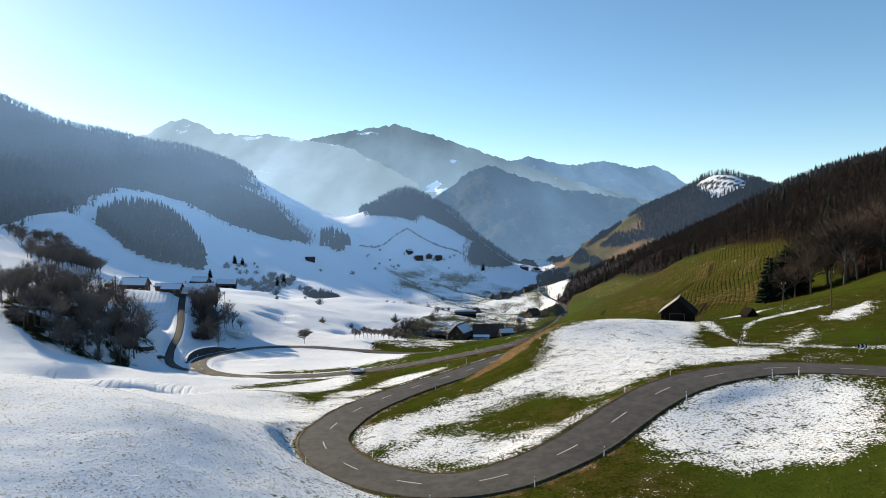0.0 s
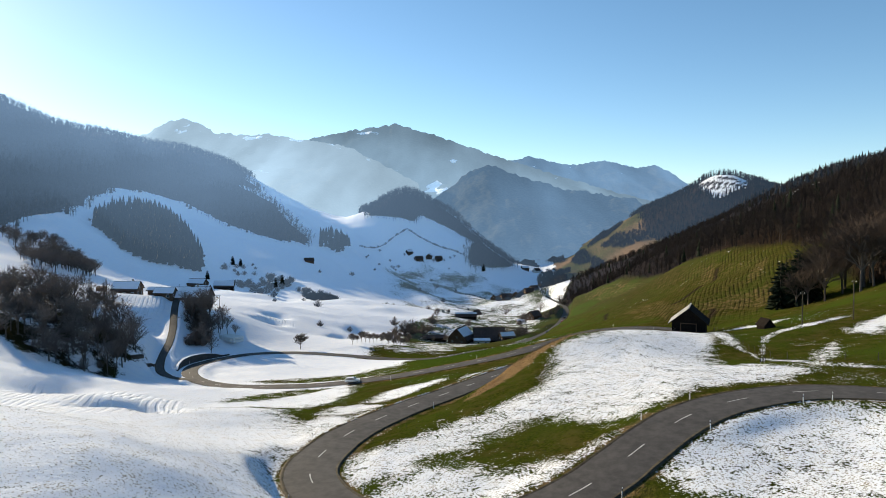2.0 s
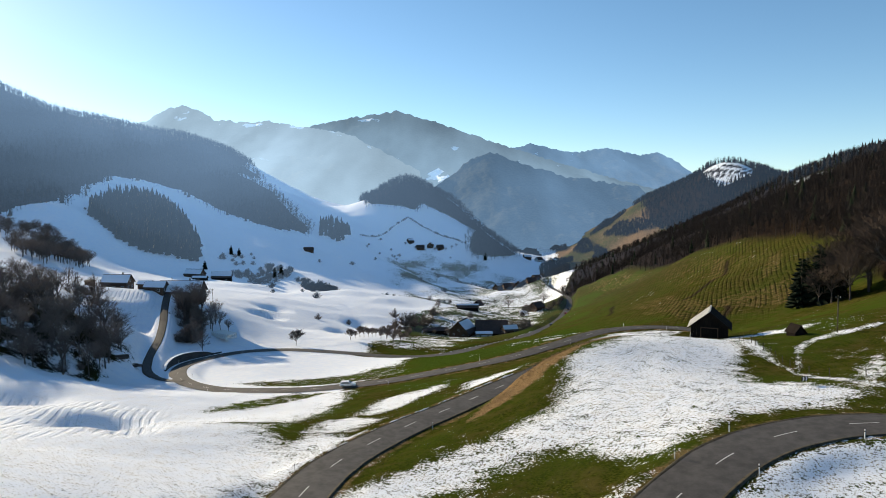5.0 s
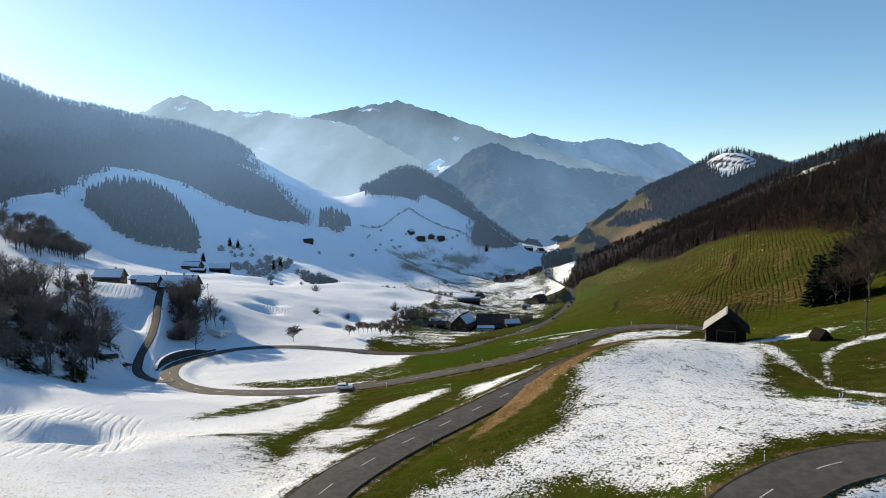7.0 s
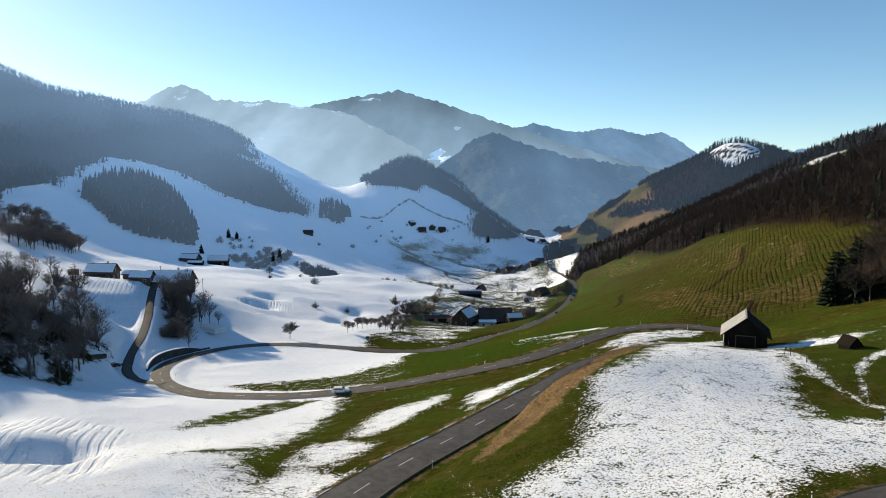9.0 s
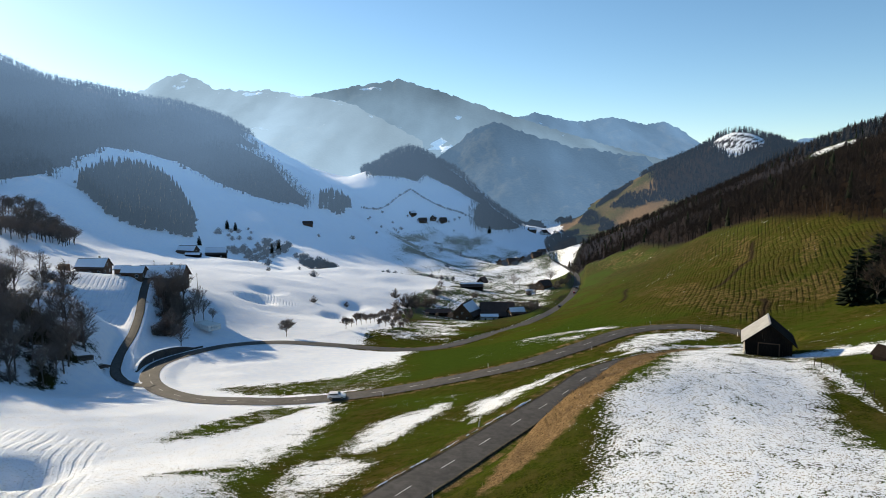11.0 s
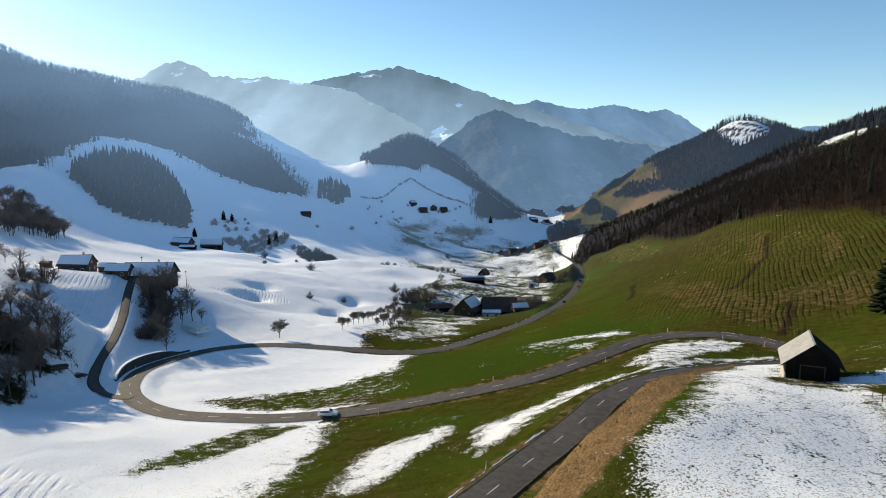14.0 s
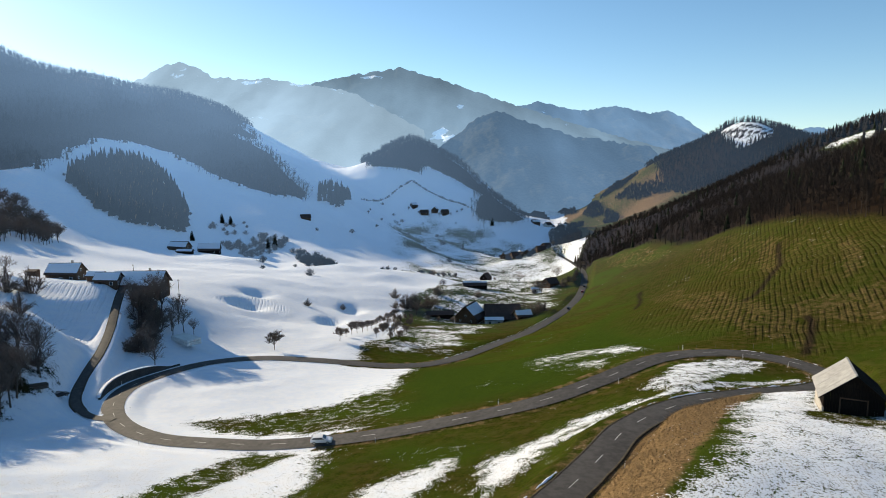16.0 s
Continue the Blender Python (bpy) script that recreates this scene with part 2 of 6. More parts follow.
# ---- the lie of the land: roads, and the heights of its breaks and hollows ----
# main road, from the upper bend down two hairpins into the valley
ROAD_UPPER = ((150, 40, -11), (105, 55, -14.5), (75, 68, -17.2), (60, 76.5, -18.4), (49.5, 83, -19.1), (42.4, 84.6, -19.6), (34.6, 83, -20.2), (28.3, 79.8, -20.9),
              (23.7, 76.3, -21.8), (19.7, 72.8, -22.8), (15.2, 69, -24), (10.5, 66, -25), (5.5, 64, -25.9), (0.9, 63.7, -26.5),
              (-3.7, 65.4, -27), (-8.9, 69.4, -27.4), (-12.9, 74.7, -27.7), (-15.3, 81.1, -28), (-15.1, 87.7, -28.3),
              (-12.5, 97.9, -28.7), (-6.2, 110, -29.1), (1.7, 121.8, -29.5), (10.4, 134.7, -29.8))
ROAD_MIDDLE = ((10.4, 134.7, -29.8), (15.4, 141.9, -30), (21.2, 150.8, -30.3), (26.9, 160.1, -30.5), (34.9, 168.5, -30.8), (43.9, 174.4, -31),
               (56, 178.5, -31.2), (66, 181, -31.4), (73, 185.5, -31.6), (75.5, 193, -31.8), (71, 203.5, -32.1), (61.3, 209.4, -32.6),
               (47.2, 207.6, -33.5), (30.8, 197.0, -35.4), (18.0, 190.4, -37.3), (0.7, 187.6, -40.2), (-16.9, 185.8, -42.8), (-34.4, 186.6, -44.9),
               (-47.3, 189.8, -46.2), (-62.3, 195.4, -47.6))
ROAD_LOWER = ((-62.3, 195.4, -47.6), (-75.1, 205.4, -48.6), (-83.6, 218.4, -49.3), (-87.4, 233.7, -50.1), (-84.2, 248.2, -51), (-76.1, 263.4, -52.2),
              (-62.5, 273, -53.6), (-45.2, 275.5, -55), (-18.1, 276.5, -57.2), (-0.8, 290, -59.5), (18.1, 325.7, -63.8), (41.3, 376.4, -70),
              (72.5, 455.1, -77), (98, 537.9, -82), (122.6, 647.5, -87), (135, 760, -95), (140, 900, -103))
LANE = ((-78, 208, -48.7), (-84, 210, -48.9), (-89, 214, -49), (-94, 220, -48.7), (-98, 229, -47.9), (-101, 239, -46.6), (-104, 251, -44.9), (-109, 266, -42.4), (-114, 279, -39.4), (-118, 290, -36.6), (-121, 299, -34.6))

# heights of the ground, placed to fit the camera's view: hill noses, banks, hollows and terraces
NEAR_HILL = ((-35.5, 60, -16.5), (-27.5, 57, -16.9), (-18, 56, -21.0), (-27, 48, -16.5), (-27, 42, -16.6), (-36, 48, -15.6), (-22, 58, -19.1), (-33, 66, -17.6), (-50, 62, -15.0), (-46, 78, -19.6), (-70, 80, -17.5), (-95, 95, -22),
             (-130, 110, -20), (-58, 92, -24.5), (-36, 80, -22.6), (-80, 60, -11.5), (-75, 110, -29), (-24, 76, -23.8), (-8, 50, -23.5), (8, 52, -24.8), (29, 52, -22.2), (45, 50, -18.5), (0, 20, -22.5), (-40, 10, -14),
             (40, 20, -18), (0, -60, -14), (90, -20, -6), (-100, -20, -2), (90, 40, -13), (130, 10, -6))
GULLY = ((-53, 112, -28.9), (-61, 132, -32.8), (-52, 136, -37), (-90, 162, -35.8), (-65, 142, -36), (-84, 138, -33.2), (-34, 124, -33), (-29, 90, -27.4), (-19, 106, -31.2), (-15, 129, -34.5), (-36, 142, -38), (-32, 176, -43.8),
         (-24, 152, -39.8), (-110, 140, -30), (-60, 172, -42), (-85, 180, -42), (-100, 196, -44), (-7, 159, -38.2), (6, 146, -33.6), (10, 168, -36.5), (30, 185, -34.6), (-25, 110, -32.2), (-8, 138, -35.2))
ISLAND = ((17.4, 121.4, -21.7), (20.5, 126.9, -21.3), (24.5, 130.5, -20.7), (21.6, 114.5, -22.1), (17.6, 102.2, -23.2), (40, 128.5, -20.4), (28, 119, -21.2), (31, 112, -21.3), (25, 102, -22), (20, 92, -23), (10.5, 99, -24.6), (3.4, 87, -27), (8, 84, -26.2),
          (-2, 78, -26.8), (-6, 92, -27.6), (3, 108, -27.6), (12.4, 121, -25.6), (15.5, 129.5, -25.4), (27, 145, -24.2), (34.5, 157, -25.6), (46, 164, -26.6), (56, 161, -25.6), (50, 142, -22.3), (58, 151, -24.5), (36, 108, -21),
          (47.5, 117, -22.0), (40, 96, -20.2), (66, 172, -28), (40, 188, -31.8), (55, 194, -31.7))
RIGHT_BANK = ((57.5, 123, -20.2), (60.5, 118, -20.4), (60, 100, -18.6), (64, 131.6, -19.9), (72, 144, -20.2), (76, 168, -24.8), (90, 130, -15), (110, 145, -10), (75, 100, -16.5), (110, 95, -10),
              (40, 76, -21.4), (34, 66, -22.4), (52, 70, -19), (150, 150, 0), (190, 190, 14), (220, 120, 18), (260, 240, 40))
RIGHT_SLOPE = ((83, 244, -33), (62, 262, -43), (93, 200, -28.4), (104, 238, -28.5), (121, 255, -21.5), (127, 299, -25.5), (104, 308, -34.8), (93, 276, -33.6), (129, 268, -18.6), (142, 342, -28.5), (158, 325, -15.8),
               (106, 380, -52), (30, 243, -43.5), (5, 225, -45), (163, 480, -37), (105, 414, -54), (150, 357, -23), (160, 384, -17), (62, 330, -55), (88, 372, -57), (40, 300, -54), (125, 200, -18),
               (200, 300, 4), (240, 420, 15), (170, 560, -38), (210, 760, -46), (150, 640, -70), (260, 620, -14))
VALLEY = ((-30, 223, -50.6), (-62, 235, -50.8), (-40, 250, -53.2), (-5, 245, -50.5), (-64, 296, -55), (-34, 312, -57), (-63, 352, -60.5), (-97, 369, -55), (-70, 459, -66), (-82, 288, -52.6), (-10, 350, -66),
          (10, 405, -76), (10, 459, -82), (40, 459, -80.5), (14, 520, -80), (37, 600, -88), (86, 607, -87), (37, 705, -98), (-40, 560, -78), (83, 840, -105), (-20, 700, -92), (-40, 860, -88),
          (140, 1010, -112), (175, 1300, -112), (240, 1500, -108))
LEFT_FARM = ((-140, 311, -34.6), (-121, 300, -33.6), (-158, 320, -34), (-118, 244, -31.5), (-120, 262, -43.5), (-101, 312, -44.5), (-96, 272, -47.5), (-109, 253, -45.0), (-99, 290, -46.5), (-93, 258, -49.5), (-185, 374, -43), (-183, 328, -33.5), (-160, 345, -38.5), (-195, 300, -24), (-140, 220, -27), (-130, 180, -27),
             (-105, 200, -36), (-170, 150, -12), (-240, 260, 0), (-230, 423, -37), (-150, 430, -50), (-280, 380, -18), (-220, 594, -63), (-214, 640, -65), (-125, 606, -75), (-170, 500, -58))
# Unseen heights left of view (x -850 to -930) are raised to shade the far slope.
FAR_LEFT = ((-254, 650, -50), (-430, 800, 15), (-170, 823, -51), (-157, 977, -40), (-39, 1136, -66), (-357, 1150, 54), (-278, 1220, 28), (-187, 1300, 0), (-360, 620, -10), (-520, 620, 40), (-700, 700, 110), (-600, 900, 80),
            (-756, 1100, 176), (-850, 1060, 206), (-930, 1230, 275), (-608, 1300, 152), (-488, 1440, 128), (-400, 1540, 60), (-300, 1700, 0), (-900, 900, 214), (-480, 450, 30), (-650, 450, 80), (-420, 1050, 55), (60, 1130, -80), (-900, 1500, 120), (-700, 1800, 60))
FAR_KNOLL = ((-90, 1300, 48), (-60, 1340, 40), (0, 1250, 0), (55, 1150, -50), (-150, 1330, 12), (60, 1400, -20))
FAR_RIGHT = ((455, 900, 30), (467, 800, 51), (490, 700, 66), (620, 700, 90), (330, 700, 3), (420, 560, 52), (300, 900, -35), (587, 1390, 92), (520, 1430, 50), (420, 1470, 0), (693, 1350, 62), (800, 1200, 50), (322, 1700, -75), (443, 1650, -10),
             (350, 1150, -60), (500, 1100, 0), (250, 1100, -95), (800, 1700, 60), (300, 2000, -70), (0, 2000, -40), (-400, 2200, 0), (900, 900, 140))


def spline(points, step):
    """A smooth line through the points, at about even steps."""
    p = np.array(points, float)
    p = np.vstack([2 * p[0] - p[1], p, 2 * p[-1] - p[-2]])
    out = []
    for a, b, c, d in zip(p[:-3], p[1:-2], p[2:-1], p[3:]):
        for u in np.linspace(0, 1, max(2, int(np.linalg.norm(c - b) / step)), endpoint=False):
            out.append(0.5 * (2 * b + (c - a) * u + (2 * a - 5 * b + 4 * c - d) * u * u + (3 * b - a - 3 * c + d) * u ** 3))
    return np.array(out + [p[-2]])


MAIN_ROAD = spline(ROAD_UPPER + ROAD_MIDDLE[1:] + ROAD_LOWER[1:], 1.5)
SIDE_LANE = spline(LANE, 1.5)
BEND_END = int(np.argmin(np.hypot(MAIN_ROAD[:, 0] + 14, MAIN_ROAD[:, 1] - 92)))
ROAD_WIDE = 3.05 - 0.5 * np.clip((np.arange(len(MAIN_ROAD)) - BEND_END) / 25, 0, 1)
LANE_WIDE = np.full(len(SIDE_LANE), 1.1)
BREAKS = np.array(NEAR_HILL + GULLY + ISLAND + RIGHT_BANK + RIGHT_SLOPE + VALLEY + LEFT_FARM + FAR_LEFT + FAR_KNOLL + FAR_RIGHT
                  + ROAD_UPPER[::3] + ROAD_MIDDLE[1::3] + ROAD_LOWER[1::2] + LANE[2::3], float)


def bend_sheet(points, stiff):
    """The weights of a thin sheet that is bent over the points."""
    n = len(points)
    r = np.hypot(points[:, None, 0] - points[None, :, 0], points[:, None, 1] - points[None, :, 1]) / 100
    k = r * r * np.log(r + 1e-9) + np.diag(np.full(n, stiff))
    p = np.column_stack([np.ones(n), points[:, :2] / 100])
    a = np.block([[k, p], [p.T, np.zeros((3, 3))]])
    return np.linalg.solve(a, np.concatenate([points[:, 2], np.zeros(3)]))


SHEET = bend_sheet(BREAKS, 0.004)


def lattice(ix, iy, seed):
    h = (ix * 374761393 + iy * 668265263 + seed * 1442695041) & 0x7FFFFFFF
    h = ((h ^ (h >> 13)) * 1274126177) & 0x7FFFFFFF
    return ((h ^ (h >> 16)) & 0xFFFF) / 65535.0


def ripple(x, y, size, seed=1):
    """Smooth random relief between -1 and 1, of the given size in metres."""
    u, v = x / size, y / size
    iu, iv = np.floor(u).astype(np.int64), np.floor(v).astype(np.int64)
    fu, fv = u - iu, v - iv
    fu, fv = fu * fu * (3 - 2 * fu), fv * fv * (3 - 2 * fv)
    a, b = lattice(iu, iv, seed), lattice(iu + 1, iv, seed)
    c, d = lattice(iu, iv + 1, seed), lattice(iu + 1, iv + 1, seed)
    return 2 * ((a + (b - a) * fu) * (1 - fv) + (c + (d - c) * fu) * fv) - 1


def smooth(a, b, x):
    u = np.clip((x - a) / (b - a), 0, 1)
    return u * u * (3 - 2 * u)


def near_line(x, y, line):
    """Distance to a line and the line's height at its nearest point."""
    best, high = np.full(x.shape, 1e9), np.zeros(x.shape)
    for i in range(len(line) - 1):
        p, q = line[i], line[i + 1]
        dx, dy = q[0] - p[0], q[1] - p[1]
        u = np.clip(((x - p[0]) * dx + (y - p[1]) * dy) / (dx * dx + dy * dy + 1e-9), 0, 1)
        d = (x - p[0] - u * dx) ** 2 + (y - p[1] - u * dy) ** 2
        m = d < best
        best[m], high[m] = d[m], (p[2] + u * (q[2] - p[2]))[m]
    return np.sqrt(best), high


def raw_height(x, y):
    z = SHEET[-3] + SHEET[-2] * x / 100 + SHEET[-1] * y / 100
    for (px, py, _), w in zip(BREAKS, SHEET):
        r2 = ((x - px) ** 2 + (y - py) ** 2) / 1e4
        z = z + w * 0.5 * r2 * np.log(r2 + 1e-12)
    return z


ROAD_HALF = 3.2
HOLLOWS = ((-96, 362, 5.5, 7, 11), (-103, 402, 4.0, 8, 10), (-58, 370, 4.5, 5.5, 10), (-55, 418, 4.0, 6, 12), (-78, 340, 1.2, 10, 12), (-58, 124, 5.6, 6, 8), (-84, 145, 3.2, 8, 8), (-48, 116, 1.6, 4, 6), (-140, 285, 2.0, 12, 7), (-128, 272, 2.0, 9, 5))


def height(x, y, fine=True):
    """The ground's height; flat under the roads."""
    x, y = np.atleast_1d(np.asarray(x, float)), np.atleast_1d(np.asarray(y, float))
    z = raw_height(x, y)
    far = np.hypot(x, y - 60)
    if fine:
        z = z + 0.16 * ripple(x, y, 6, 3) + 0.07 * ripple(x, y, 2.3, 4) + smooth(150, 600, far) * (4.0 * ripple(x, y, 64, 5) + 1.5 * ripple(x, y, 23, 6)) + smooth(450, 750, far) * 6 * ripple(x + 0.5 * y, y, 120, 9)
        z = z + smooth(900, 1800, far) * 9 * ripple(x, y, 160, 7)
        # runnels down the far slope, hollows in the near banks, placed to fit the camera's view
        z = z + smooth(480, 620, y) * (1 - smooth(40, 150, x)) * (1 - smooth(1200, 1500, y)) * (5.5 * ripple(0.78 * x + 0.62 * y, 0.22 * (0.78 * y - 0.62 * x), 55, 13) + 2.2 * ripple(0.78 * x + 0.62 * y, 0.2 * (0.78 * y - 0.62 * x), 21, 14))
        for hx, hy, deep, wide, long in HOLLOWS:
            z = z - deep * np.exp(-((x - hx) / wide) ** 2 - ((y - hy) / long) ** 2)
    for line, half, reach in ((MAIN_ROAD, ROAD_HALF, 900), (SIDE_LANE, 1.4, 330)):
        m = (y < reach) & (x > -140) & (x < 200)
        if m.any():
            d, h = near_line(x[m], y[m], line[:: 1])
            k = 1 - smooth(half + 0.6, half + 4.4, d)
            z[m] = z[m] * (1 - k) + (h - 0.12) * k
    return z


# ---- building blocks for meshes ----
def mesh_object(name, verts, faces, material, parent=None, smooth_faces=False):
    me = bpy.data.meshes.new(name)
    me.from_pydata([tuple(map(float, v)) for v in verts], [], [tuple(map(int, f)) for f in faces])
    me.materials.append(material)
    if smooth_faces:
        me.polygons.foreach_set("use_smooth", [True] * len(me.polygons))
    me.update()
    ob = new(name, me)
    if parent:
        ob.parent = parent
    return ob


def part(name, bm, material, parent=None, label=""):
    me = bpy.data.meshes.new(name)
    bm.to_mesh(me)
    bm.free()
    me.materials.append(material)
    ob = new(name, me)
    if parent:
        ob.parent = parent
    return tagged(ob, label)


def box(bm, x0, y0, z0, x1, y1, z1, bevel=0.0):
    """A box into bm, with eased edges."""
    r = bmesh.ops.create_cube(bm, size=1, matrix=Matrix.Translation(((x0 + x1) / 2, (y0 + y1) / 2, (z0 + z1) / 2)) @ Matrix.Diagonal((x1 - x0, y1 - y0, z1 - z0, 1)))
    if bevel:
        edges = list({e for v in r["verts"] for e in v.link_edges})
        bmesh.ops.bevel(bm, geom=edges, offset=bevel, segments=1, affect="EDGES")
    return bm


def solid(bm, outline, thick):
    """A slab from a flat outline of points, thickened by the vector thick."""
    a = [bm.verts.new(p) for p in outline]
    b = [bm.verts.new(Vector(p) + Vector(thick)) for p in outline]
    bm.faces.new(a)
    bm.faces.new(b[::-1])
    for i in range(len(a)):
        j = (i + 1) % len(a)
        bm.faces.new((a[j], a[i], b[i], b[j]))
    bmesh.ops.recalc_face_normals(bm, faces=bm.faces)
    return bm


def rod(bm, a, b, ra, rb, sides=6):
    a, b = Vector(a), Vector(b)
    m = Matrix.Translation((a + b) / 2) @ (b - a).to_track_quat("Z", "Y").to_matrix().to_4x4()
    bmesh.ops.create_cone(bm, cap_ends=True, segments=sides, radius1=ra, radius2=rb, depth=(b - a).length, matrix=m)
    return bm


def thing(name, m, label, category, group=""):
    ob = new(name)
    ob.empty_display_size = 0.3
    ob.matrix_world = m
    return tagged(ob, label, category, group)


def inside(x, y, polygon):
    """Signed distance to a plan outline, positive inside."""
    x, y = np.asarray(x, float), np.asarray(y, float)
    best, within = np.full(x.shape, 1e18), np.zeros(x.shape, bool)
    n = len(polygon)
    for i in range(n):
        (ax, ay), (bx, by) = polygon[i], polygon[(i + 1) % n]
        dx, dy = bx - ax, by - ay
        u = np.clip(((x - ax) * dx + (y - ay) * dy) / (dx * dx + dy * dy), 0, 1)
        best = np.minimum(best, (x - ax - u * dx) ** 2 + (y - ay - u * dy) ** 2)
        if ay != by:
            within ^= ((ay > y) != (by > y)) & (x < dx * (y - ay) / (by - ay) + ax)
    return np.where(within, 1, -1) * np.sqrt(best)


def spot(x, y):
    return float(height([x], [y])[0])


# ---- what lies on the ground: bare meadow, snow, dead grass, leaf litter ----
BARE = ((3, -100), (-3, 56), (-8, 62), (-17, 84), (-14, 101), (-24, 112), (-29, 124), (-25, 150), (-25, 176), (-16, 197), (-14, 238), (-14, 271), (-33, 270), (-32, 288), (-21, 369),
        (-28, 400), (-28, 485), (30, 621), (130, 720), (168, 830), (215, 1200), (330, 2000), (1200, 2000), (1200, -100))
SNOW_FIELDS = (
    ((-10, 77), (-10, 85), (0, 93), (6, 97), (9, 100), (14, 103), (17, 107), (20, 116), (22, 122), (29, 130), (37, 144), (46, 158), (54, 170), (62, 181), (66, 180), (60, 170), (56, 162), (52, 152), (51, 142), (53, 138), (50, 131), (46, 119), (42, 106), (42, 100), (33, 92), (25, 87), (21, 84), (13, 91), (3, 89), (-1, 82)),
    ((-8, 73), (-2, 80), (5, 76), (14, 75), (19, 77), (14, 72), (10, 69), (5, 68), (-2, 70)),
    ((23, 71), (28, 77), (37, 81), (47, 80), (51, 75), (43, 62), (36, 58), (27, 59), (23, 64)),
    ((40, 106), (46, 103), (51, 97), (45, 93), (34, 92)),
    ((73, 121), (78, 125), (84, 127), (79, 120), (73, 116)),
    ((58, 106), (65, 114), (64, 110), (57, 103)),
    ((-14, 141), (-12, 156), (-1, 164), (-2, 155), (-9, 147)),
    ((-23, 108), (-22, 114), (-18, 117), (-12, 108), (-14, 104), (-18, 103)),
    ((-20, 122), (-20, 132), (-17, 134), (-13, 130), (-16, 122)),
    ((4, 149), (5, 158), (8, 162), (15, 167), (22, 174), (29, 177), (34, 178), (28, 175), (18, 166), (11, 157), (7, 150)),
    ((39, 184), (49, 200), (60, 204), (66, 200), (60, 194), (44, 184)),
    ((57, 146), (66, 143), (72, 146), (66, 150), (59, 151)),
)
# a snowy path below the barn, with its branch up the bank
PATHS = (((4, 146, 0), (9, 154, 0), (14, 160.5, 0), (21, 166, 0), (30, 174, 0), (41, 179.5, 0), (50, 182.5, 0), (60, 185, 0), (67, 187, 0)), ((56, 146, 0), (54, 131, 0), (52.5, 121, 0), (52, 110, 0), (54, 101, 0), (58, 95, 0), (66, 89, 0)), ((53, 113, 0), (57, 121, 0), (62, 127, 0), (70, 131, 0), (79, 133, 0)))
DUSTED = (((-12, 420), (-4, 520), (40, 640), (80, 610), (62, 470), (20, 445)), ((24, 226), (36, 240), (48, 250), (45, 230), (30, 218)), ((-29, 300), (-20, 366), (0, 400), (14, 405), (4, 350), (-6, 305)), ((-20, 490), (8, 600), (64, 720), (90, 650), (40, 520), (10, 480)),
          ((60, 760), (120, 830), (170, 1000), (120, 1000)))
THIN = ((-50, 560), (50, 545), (130, 680), (172, 850), (190, 1040), (80, 1130), (-60, 1150), (-110, 1010), (-90, 820))
HALF_THAWED = ((-54, 204), (-42, 212), (-31, 220), (-20, 231), (-8, 246), (2, 240), (-4, 215), (-14, 198), (-35, 194), (-50, 199))
THAWED = (((-44, 121), (-36, 128), (-28, 131), (-37, 123)), ((-49, 152), (-47, 165), (-39, 182), (-30, 180), (-41, 160)), ((-2, 81), (5, 79), (15, 78), (22, 82), (20, 85), (8, 84)), ((50, 150), (47, 146), (50, 143), (55, 146), (55, 151)))
DRY_BANK = ((4, 108), (9, 119), (13, 128), (17, 136), (22, 146), (28, 157), (36, 167), (46, 175), (57, 181), (52, 171), (43, 158), (35, 146), (27, 133), (20, 123), (13, 117))
DRY_SLOPE = ((128, 620), (146, 560), (155, 480), (150, 384), (154, 330), (142, 275), (130, 290), (128, 380), (140, 470), (125, 560))
BROWN_BAND = (((97, 380), (111, 374), (95, 290), (92, 259), (92, 225), (81, 207), (79, 228), (79, 269)), ((92, 243), (93, 227), (107, 221), (122, 230), (120, 244), (105, 248)))
DRY_STRIPS = (((146, 368), (150, 364), (131, 319), (111, 283), (119, 309)), ((146, 306), (150, 304), (124, 257), (117, 255)), ((22, 195), (30, 203), (41, 206), (31, 198)))
DITCHES = (((148, 355, 0), (128, 314, 0), (102, 274, 0), (93, 266, 0)), ((96, 236, 0), (94, 230, 0), (86, 216, 0), (79, 205, 0)), ((100, 400, 0), (92, 372, 0), (84, 352, 0)))
SNOW_STEPS = (((-68, 130), (-66, 137), (-51, 133), (-43, 113), (-46, 106), (-54, 108)), ((-66, 350), (-50, 360), (-52, 385), (-66, 380)), ((-90, 150), (-95, 110), (-60, 95), (-45, 110), (-55, 145)), ((-112, 262), (-125, 235), (-160, 250), (-170, 300), (-125, 296)), ((-110, 350), (-90, 345), (-78, 375), (-100, 395)))
TRACKS = ((70, 240), (62, 300), (95, 380), (120, 520), (160, 490), (168, 330), (150, 250), (110, 215), (85, 215))
WOOD_RIGHT = ((128, 700), (137, 640), (150, 560), (162, 480), (160, 390), (168, 325), (152, 262), (128, 216), (120, 188), (132, 165), (175, 150), (270, 140), (620, 300), (700, 700), (640, 980), (470, 1060), (340, 1030), (240, 960), (170, 860), (138, 770))
MOUNTAIN_EDGE = ((-371, 541), (-385, 611), (-376, 640), (-378, 666), (-424, 750), (-420, 776), (-436, 816), (-434, 859), (-455, 903), (-441, 945), (-425, 979), (-395, 974), (-353, 951), (-306, 905), (-263, 880), (-223, 867), (-183, 899), (-193, 974),
                 (-239, 1041), (-294, 1154), (-367, 1199), (-341, 1272), (-400, 1330), (-440, 1560), (-660, 1450), (-860, 1250), (-1050, 950), (-850, 500), (-600, 400), (-440, 430))
